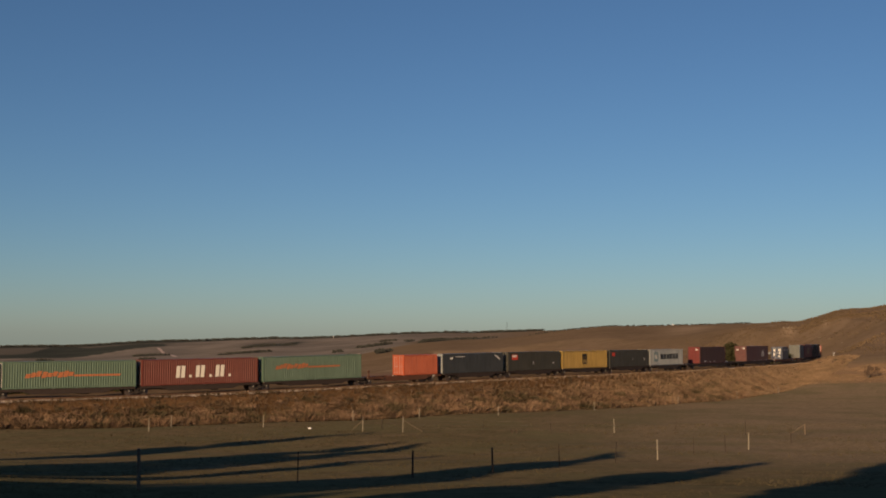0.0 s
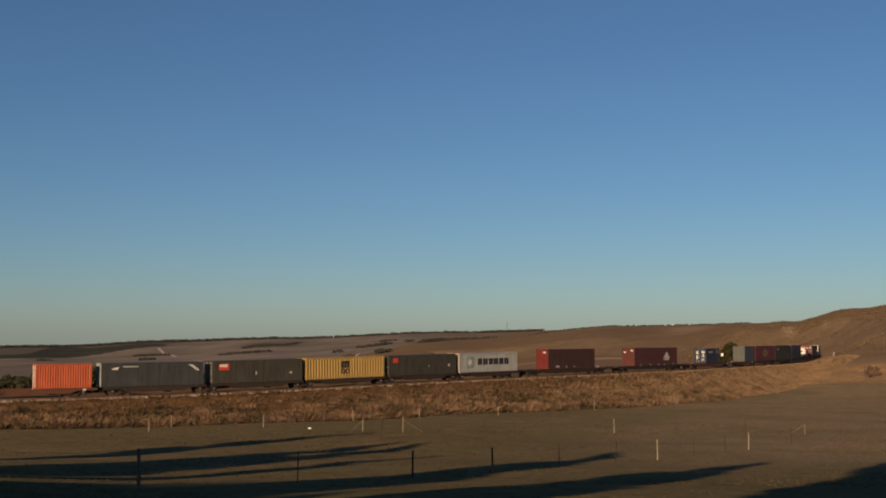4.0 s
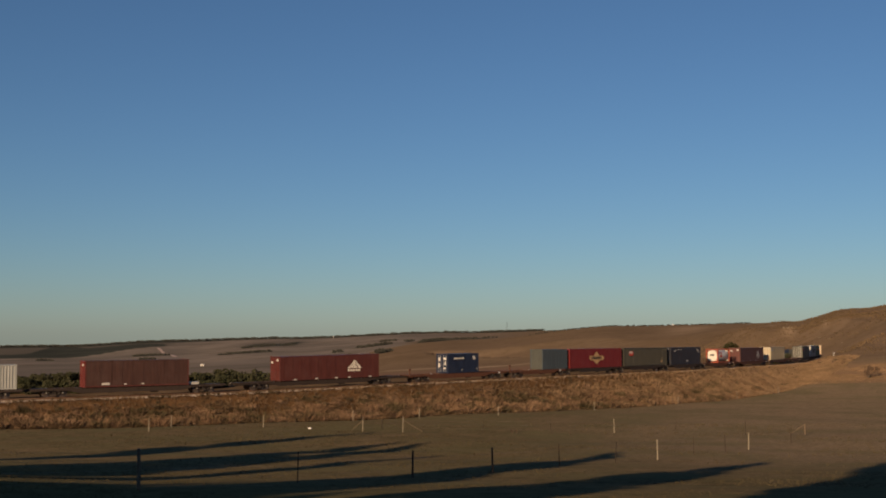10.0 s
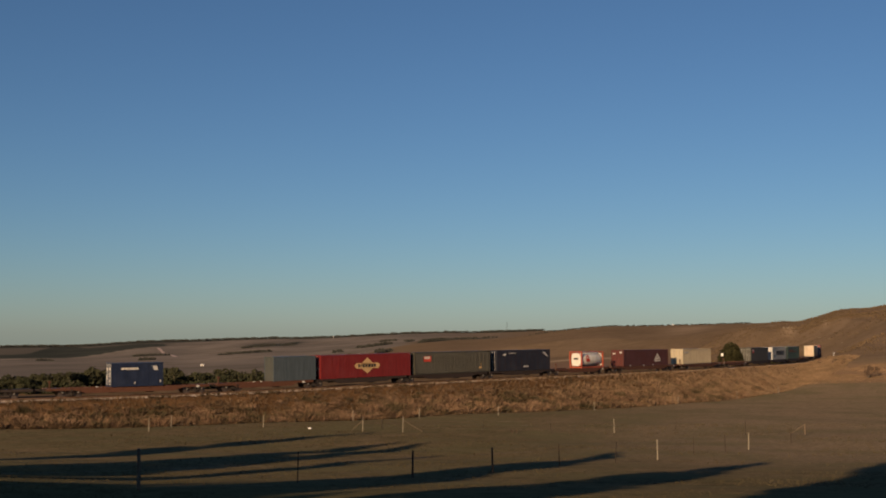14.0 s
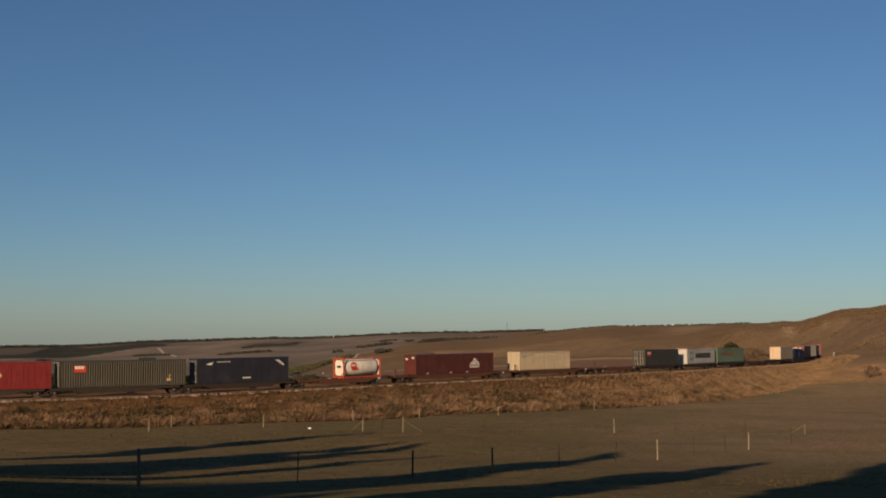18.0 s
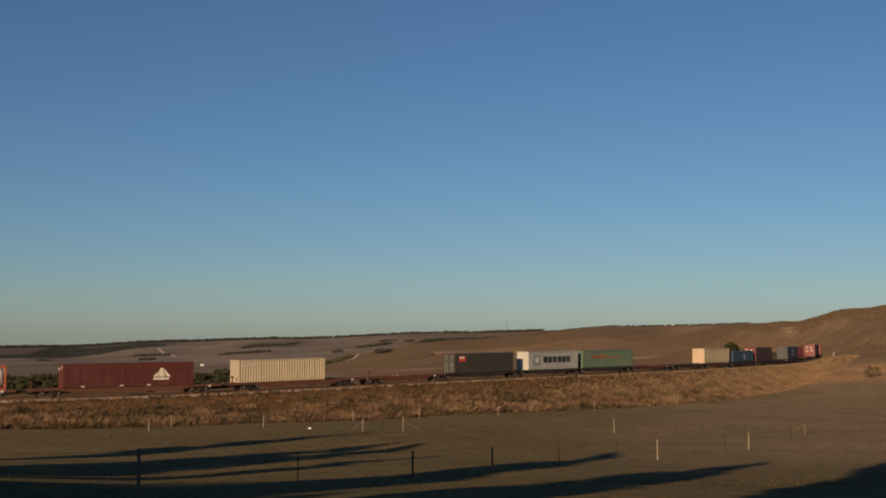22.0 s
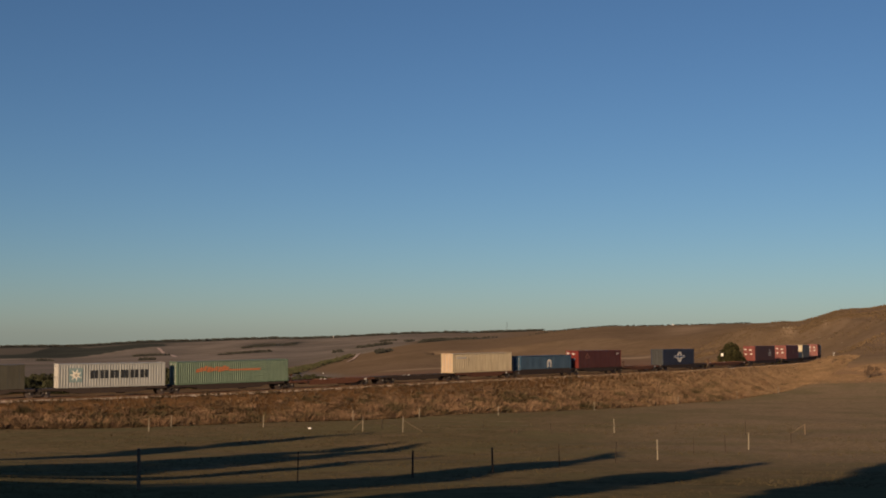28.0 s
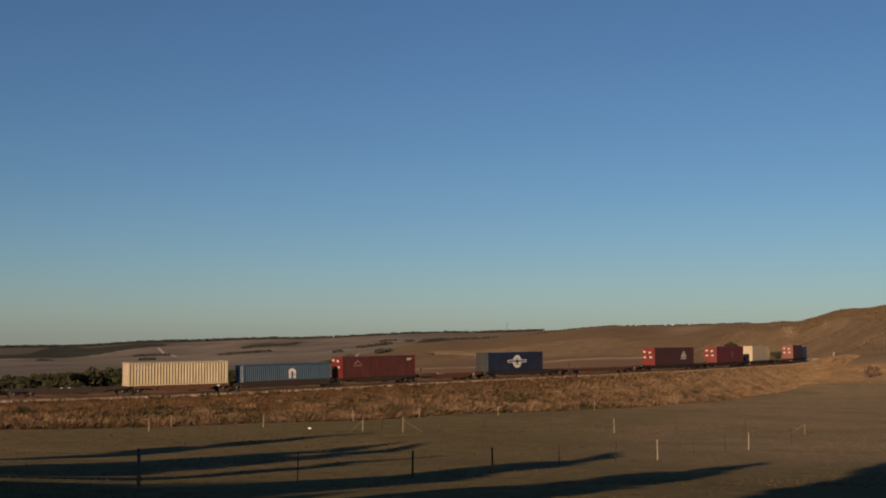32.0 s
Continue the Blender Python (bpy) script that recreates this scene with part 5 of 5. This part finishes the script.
def belt_spots():
    rng = np.random.default_rng(4)
    out = []
    # windbreaks and patches of scrub: column and distance of each end, depth, count
    for c0, d0, c1, d1, dd, n in ((238, 2300, 298, 2420, 24, 90), (250, 1640, 272, 1660, 14, 26), (70, 2000, 95, 2020, 16, 30), (392, 1930, 480, 1990, 30, 90), (632, 1700, 690, 1780, 30, 70), (745, 1340, 786, 1900, 40, 80), (672, 1010, 690, 1030, 14, 14), (430, 2850, 525, 3100, 90, 80), (786, 1900, 880, 2600, 90, 50), (672, 2400, 700, 2500, 50, 20), (720, 2000, 730, 2050, 30, 10), (592, 1500, 600, 1510, 6, 3), (603, 1480, 606, 1490, 6, 2)):
        for i in range(n):
            f = rng.uniform()
            out.append(view_spot(c0 + (c1 - c0) * f + rng.normal() * 1.5, d0 + (d1 - d0) * f + rng.uniform(-dd, dd)))
    return out


def hedge_spots():
    rng = np.random.default_rng(9)
    out = []
    for i in range(170):
        f = rng.uniform() ** 1.4
        px, d = 505 + 118 * f, 640 + 440 * f + rng.normal() * (26 - 16 * f)
        out.append(view_spot(px, d))
    return out


clumps("hedgerow", hedge_spots(), 2.3, M_SCRUB, "dark overgrown hedgerow running up from the hollow", 12)
clumps("windbreaks", belt_spots(), 3.2, M_FARWOOD, "dark windbreak trees and scrub between the far fields", 8)


# ---- grass ----
def tufts(name, xs, ys, high, blades, mat, label, lean=0.5, width=0.1):
    rng = np.random.default_rng(len(xs))
    zs = ground_at(xs, ys)[0]
    n = len(xs) * blades
    x, y, z = np.repeat(xs, blades), np.repeat(ys, blades), np.repeat(zs, blades)
    h = np.repeat(high * rng.uniform(0.65, 1.25, len(xs)), blades) * rng.uniform(0.6, 1.1, n)
    a, tilt = rng.uniform(0, 6.283, n), rng.uniform(0.05, 1.0, n) * lean
    x0, y0 = x + np.cos(a) * h * 0.16, y + np.sin(a) * h * 0.16
    wx, wy = -np.sin(a) * h * width, np.cos(a) * h * width
    tx, ty, tz = x0 + np.cos(a) * h * tilt, y0 + np.sin(a) * h * tilt, z + h * np.sqrt(1 - tilt ** 2 * 0.6)
    v = np.empty((n, 4, 3))
    v[:, 0] = np.column_stack([x0 - wx, y0 - wy, z - 0.05])
    v[:, 1] = np.column_stack([x0 + wx, y0 + wy, z - 0.05])
    v[:, 2] = np.column_stack([tx + wx * 0.6, ty + wy * 0.6, tz])
    v[:, 3] = np.column_stack([tx - wx * 0.6, ty - wy * 0.6, tz - h * 0.1])
    f = np.arange(n * 4).reshape(n, 4)
    return tagged(new(name, mesh_of(name, v.reshape(-1, 3), f, mat)), label, "grass", kind="stuff")


def bank_grass():
    rng = np.random.default_rng(5)
    # low dry grass all over the bank
    s, m = rng.uniform(-45, 206, 19000), rng.uniform(2.15, 14.6, 19000)
    x, y, h = np.interp(s, TS, TX), np.interp(s, TS, TY), np.interp(s, TS, TH)
    x, y = x + m * np.sin(h), y - m * np.cos(h)
    # the slope where the bank runs into the hill
    keep = ~((np.hypot(x, y / NEAR) > 302) & (784 + REACH * x / y > 1445))
    x, y = x[keep], y[keep]
    hx, hy = view_spot(rng.uniform(1395, 1610, 7000), rng.uniform(251, 286, 7000))
    ok = (beside(hx, hy)[1] > 9) & ((wavy(hx, hy, 2.5, 2.0) + rng.normal(size=7000) * 0.5) > -0.1)
    tufts("slope_grass", hx[ok], hy[ok], 0.26, 8, M_PALETUFT, "short dry grass on the slope beside the bank", 0.8, 0.05)
    # farther tufts get a lighter colour that stands in for stronger sun
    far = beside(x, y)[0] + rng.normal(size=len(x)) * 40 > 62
    tufts("bleached_bank_grass", x[far], y[far], 0.36, 9, M_PALETUFT, "tan grass on the railway bank, coloured lighter to look sunlit", 0.8, 0.05)
    x, y = x[~far], y[~far]
    tufts("bank_grass", x, y, 0.36, 9, M_TUFT, "dry brown grass on the railway bank", 0.8, 0.05)
    # rounded tussock mounds, crowding towards the foot
    n = 1900
    s, m = -45 + 223 * rng.uniform(0, 1, n) ** 1.25, 4.6 + 9.2 * rng.uniform(0, 1, n) ** 0.7
    size = rng.uniform(0.4, 1.0, n) ** 1.3 * (0.7 + 0.6 * smooth((m - 6) / 4)) * (1.25 - 0.5 * smooth((s - 40) / 90))
    k = 17
    du, dv = rng.normal(size=n * k) * 0.42, rng.normal(size=n * k) * 0.42
    dome = np.clip(1.2 - 0.8 * (du ** 2 + dv ** 2) ** 0.5, 0.35, 1.2)
    s, m = np.repeat(s, k) + du * np.repeat(size, k), np.repeat(m, k) + dv * np.repeat(size, k)
    x, y, h = np.interp(s, TS, TX), np.interp(s, TS, TY), np.interp(s, TS, TH)
    x, y, h = x + m * np.sin(h), y - m * np.cos(h), 0.68 * dome * np.repeat(size, k)
    kind = np.repeat(rng.uniform(size=n), k)
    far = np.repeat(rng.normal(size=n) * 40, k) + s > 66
    tufts("bleached_tussocks", x[far], y[far], h[far] * 0.9, 11, M_PALETUFT, "tan tussock mounds on the railway bank, coloured lighter to look sunlit", 1.0, 0.026)
    for name, mat, label, pick in (("bank_tussocks", M_TUSSOCK, "rounded reddish-brown tussock mounds on the railway bank", kind < 0.5), ("plumed_tussocks", M_PLUME, "pinkish-tan plumed tussocks on the railway bank", (kind >= 0.5) & (kind < 0.74)), ("dull_tussocks", M_DULL, "dull olive-brown tussocks on the railway bank", kind >= 0.74)):
        tufts(name, x[pick & ~far], y[pick & ~far], h[pick & ~far], 20, mat, label, 1.0, 0.013)


def pasture_grass():
    rng = np.random.default_rng(6)
    n = 34000
    y = 30 + 94 * rng.uniform(0, 1, n) ** 1.5
    x = y * rng.uniform(-0.42, 0.42, n)
    keep = (wavy(x, y, 2.3, 1.0) + wavy(x, y, 7.0, 3.0) + rng.normal(size=n) * 0.5) > 0.1
    tufts("pasture_tufts", x[keep], y[keep], 0.0009 * y[keep], 6, M_SHORT, "short grazed grass tufts over the paddock", 0.9, 0.16)


def hill_grass():
    rng = np.random.default_rng(8)
    n = 34000
    col = 1200 + 420 * rng.uniform(0, 1, n) ** 0.7
    x, y = view_spot(col, 318 + 390 * rng.uniform(0, 1, n) ** (0.8 - 0.2 * smooth((col - 1350) / 100)))
    keep = (wavy(x, y, 9.0, 2.0) + wavy(x, y, 27.0, 5.0) + rng.normal(size=n) * 0.6 > 0.0) & (np.abs(beside(x, y)[1]) > 6)
    tufts("hill_tussocks", x[keep], y[keep], rng.uniform(0.2, 0.62, len(x[keep])), 6, M_HILLTUFT, "scattered dry tussocks over the hillside", 0.7, 0.16)


bank_grass()
pasture_grass()
hill_grass()
DRYBUSH = tree_meshes(71, 3.0, 2.4, 260, 0.12, M_DRYBUSH, 0.04, 0.12)
tree("brown leafless-looking shrub on the dry slope", DRYBUSH, *ground_spot(1537, 670), 0.95, 0, "shrub", "", 0.1)
tree("brown leafless-looking shrub on the dry slope", DRYBUSH, *ground_spot(1552, 668), 0.8, 70, "shrub", "", 0.1)
tree("tiny dark bush on the hill's crest", DRYBUSH, *view_spot(1488, 652), 0.7, 30, "shrub", "", 0.7)


# ---- small things ----
def brace(px0, py0, px1, py1, h):
    """A leaning timber stay from the head of a strainer post to the ground."""
    a, b = ground_spot(px0, py0), ground_spot(px1, py1)
    b = (b[0], a[1] + 0.6)
    st = tagged(new("post_stay"), "grey weathered timber stay leaning on a strainer post", "fence stay")
    bm = bmesh.new()
    rod(bm, (a[0], a[1], gz(*a) + h), (b[0], b[1], gz(*b) - 0.05), 0.026, seg=7)
    part("stay_pole", bm, M_POST_GREY, st)


for px, py, k in ((906, 769, 0.16), (914, 768, 0.12), (1010, 772, 0.1)):
    tree("small dry weed in the grazed paddock", DRYBUSH, *ground_spot(px, py), k, px, "shrub", "dry weeds")
brace(713, 766, 748, 770, 1.2)
brace(642, 764, 618, 766, 1.1)
brace(1425, 770, 1408, 772, 0.95)


def shed(px, dist, w, d, h, label, name="farm_shed"):
    x, y = view_spot(px, dist)
    z = gz(x, y)
    s = tagged(new(name), label, "building")
    bm = boxes((0, 0, h / 2 - 0.3, w, d, h + 0.6))
    part("wall", bm, M_WALLWHITE, s)
    bm = bmesh.new()
    v = [bm.verts.new(p) for p in ((-w / 2 - 0.3, -d / 2 - 0.3, h), (w / 2 + 0.3, -d / 2 - 0.3, h), (w / 2 + 0.3, d / 2 + 0.3, h), (-w / 2 - 0.3, d / 2 + 0.3, h), (-w / 2 - 0.3, 0, h + d * 0.22), (w / 2 + 0.3, 0, h + d * 0.22))]
    for f in ((0, 1, 5, 4), (2, 3, 4, 5), (0, 4, 3), (1, 2, 5), (3, 2, 1, 0)):
        bm.faces.new([v[i] for i in f])
    part("roof", bm, M_ROOF, s)
    part("door", boxes((0, -d / 2 - 0.04, h * 0.35, w * 0.25, 0.08, h * 0.7)), M_POST_DARK, s)
    s.matrix_basis = pose(x, y, z)


shed(590, 3930, 6.5, 5, 2.6, "small white farmhouse on the far ridge", "farmhouse")
shed(1190, 1190, 1.3, 1.3, 1.0, "small white hut on the hill crest", "hut")
shed(360, 1120, 2.8, 2.4, 1.3, "pale-roofed farm shed beside the scrub")
shed(1473, 318, 0.16, 0.16, 0.8, "tiny pale trackside box on the slope", "trackside_box")


def mast(px, dist, high):
    x, y = view_spot(px, dist)
    m = tagged(new("radio_mast"), "thin lattice radio mast on the far ridge", "radio mast")
    for i in range(3):
        a = i * 2.094
        bm = bmesh.new()
        rod(bm, (math.cos(a) * 1.0, math.sin(a) * 1.0, -1), (math.cos(a) * 0.35, math.sin(a) * 0.35, high), 0.3, 0.2, 5)
        part("mast_leg", bm, M_STEEL, m)
    for j in range(8):
        z0 = high * j / 8
        bm = bmesh.new()
        for i in range(3):
            a, b = i * 2.094, (i + 1) * 2.094
            k0, k1 = 1.0 - 0.65 * j / 8, 1.0 - 0.65 * (j + 1) / 8
            rod(bm, (math.cos(a) * k0, math.sin(a) * k0, z0), (math.cos(b) * k1, math.sin(b) * k1, z0 + high / 8), 0.12, seg=4)
        part("lattice_bay", bm, M_STEEL, m)
    m.matrix_basis = pose(x, y, gz(x, y))


mast(897, 3950, 30.0)


def rock(label, px, dist, size, mat, name="rock"):
    x, y = view_spot(px, dist)
    rngr = np.random.default_rng(int(px * 7))
    bm = bmesh.new()
    bmesh.ops.create_icosphere(bm, subdivisions=2, radius=1.0)
    for v in bm.verts:
        v.co *= 1 + 0.35 * noise.noise(v.co * 1.3 + Vector((px, 0, 0)))
    ob = new(name, bpy.data.meshes.new(name))
    bm.to_mesh(ob.data)
    bm.free()
    ob.data.materials.append(mat)
    ob.matrix_basis = pose(x, y, gz(x, y) + size * 0.1, 0, 0, px) @ Matrix.Diagonal((size, size * 0.8, size * 0.55, 1))
    return tagged(ob, label, "rock")


for px, d, sz in ((1376, 412, 0.28), (1382, 405, 0.33), (1391, 410, 0.35), (1388, 420, 0.25)):
    rock("pale boulder on the dry hillside", px, d, sz, M_ROCK)
for px, d, sz in ((1386, 562, 0.5), (1391, 558, 0.7), (1396, 555, 0.9), (1401, 552, 0.8), (1405, 550, 0.6), (1399, 549, 0.4), (1456, 540, 0.45), (1461, 538, 0.6), (1489, 450, 0.3), (1366, 590, 0.4), (1352, 600, 0.35)):
    rock("pale lichened outcrop rock on the dry hillside", px, d, sz, M_ROCK)
rng = np.random.default_rng(12)
for i in range(14):
    rock("dull grey-brown rock half sunk in the dry hillside", 1385 + 95 * rng.uniform(), rng.uniform(470, 620), rng.uniform(0.2, 0.5), M_HILLROCK)
for px, d, sz in ((127, 560, 0.6), (162, 540, 0.55), (573, 640, 0.5)):
    rock("white round water tank among the scrub", px, d, sz, M_WALLWHITE, "water_tank")
fx, fy = ground_spot(548, 760)
drum = tagged(new("feed_trough"), "small white plastic trough lying in the paddock", "trough")
part("trough_shell", boxes((0, 0, 0.1, 0.46, 0.28, 0.2), bevel=0.05), M_WALLWHITE, drum)
part("trough_rim", boxes((0, 0, 0.2, 0.5, 0.32, 0.03), bevel=0.01), M_GREY_INK, drum)
drum.matrix_basis = pose(fx, fy, gz(fx, fy)) @ Matrix.Diagonal((0.75, 0.75, 0.75, 1))


def track_sign(s, n, high):
    at = on_track(s, n)
    z = gz(at.x, at.y)
    t = tagged(new("trackside_sign"), "small white trackside marker board on a steel post", "sign")
    bm = bmesh.new()
    rod(bm, (0, 0, -0.3), (0, 0, high), 0.05, seg=8)
    part("post", bm, M_STEEL, t)
    part("board", boxes((0, -0.07, high - 0.25, 0.5, 0.05, 0.55), bevel=0.012), M_WALLWHITE, t)
    t.matrix_basis = pose(at.x, at.y, z, 0, 0, -15)


track_sign(123.5, -3.6, 3.0)


def pale_lane(px0, d0, px1, d1, wide):
    """A short farm lane of bare earth on the far slope."""
    verts, faces, n = [], [], 14
    for i in range(n + 1):
        f = i / n
        px, d = px0 + (px1 - px0) * f + 3 * math.sin(f * 5), d0 + (d1 - d0) * f
        for k in (-1, 1):
            x, y = view_spot(px, d)
            x += k * wide / 2
            verts.append((x, y, gz(x, y) + 0.35))
        if i:
            a = 2 * i
            faces.append((a - 2, a - 1, a + 1, a))
    return tagged(new("farm_lane", mesh_of("farm_lane", verts, faces, M_DIRT)), "pale bare-earth farm lane on the far slope", "lane", kind="structure")


pale_lane(616, 880, 641, 1180, 2.2)
pale_lane(312, 1950, 285, 3300, 8.0)


motions()
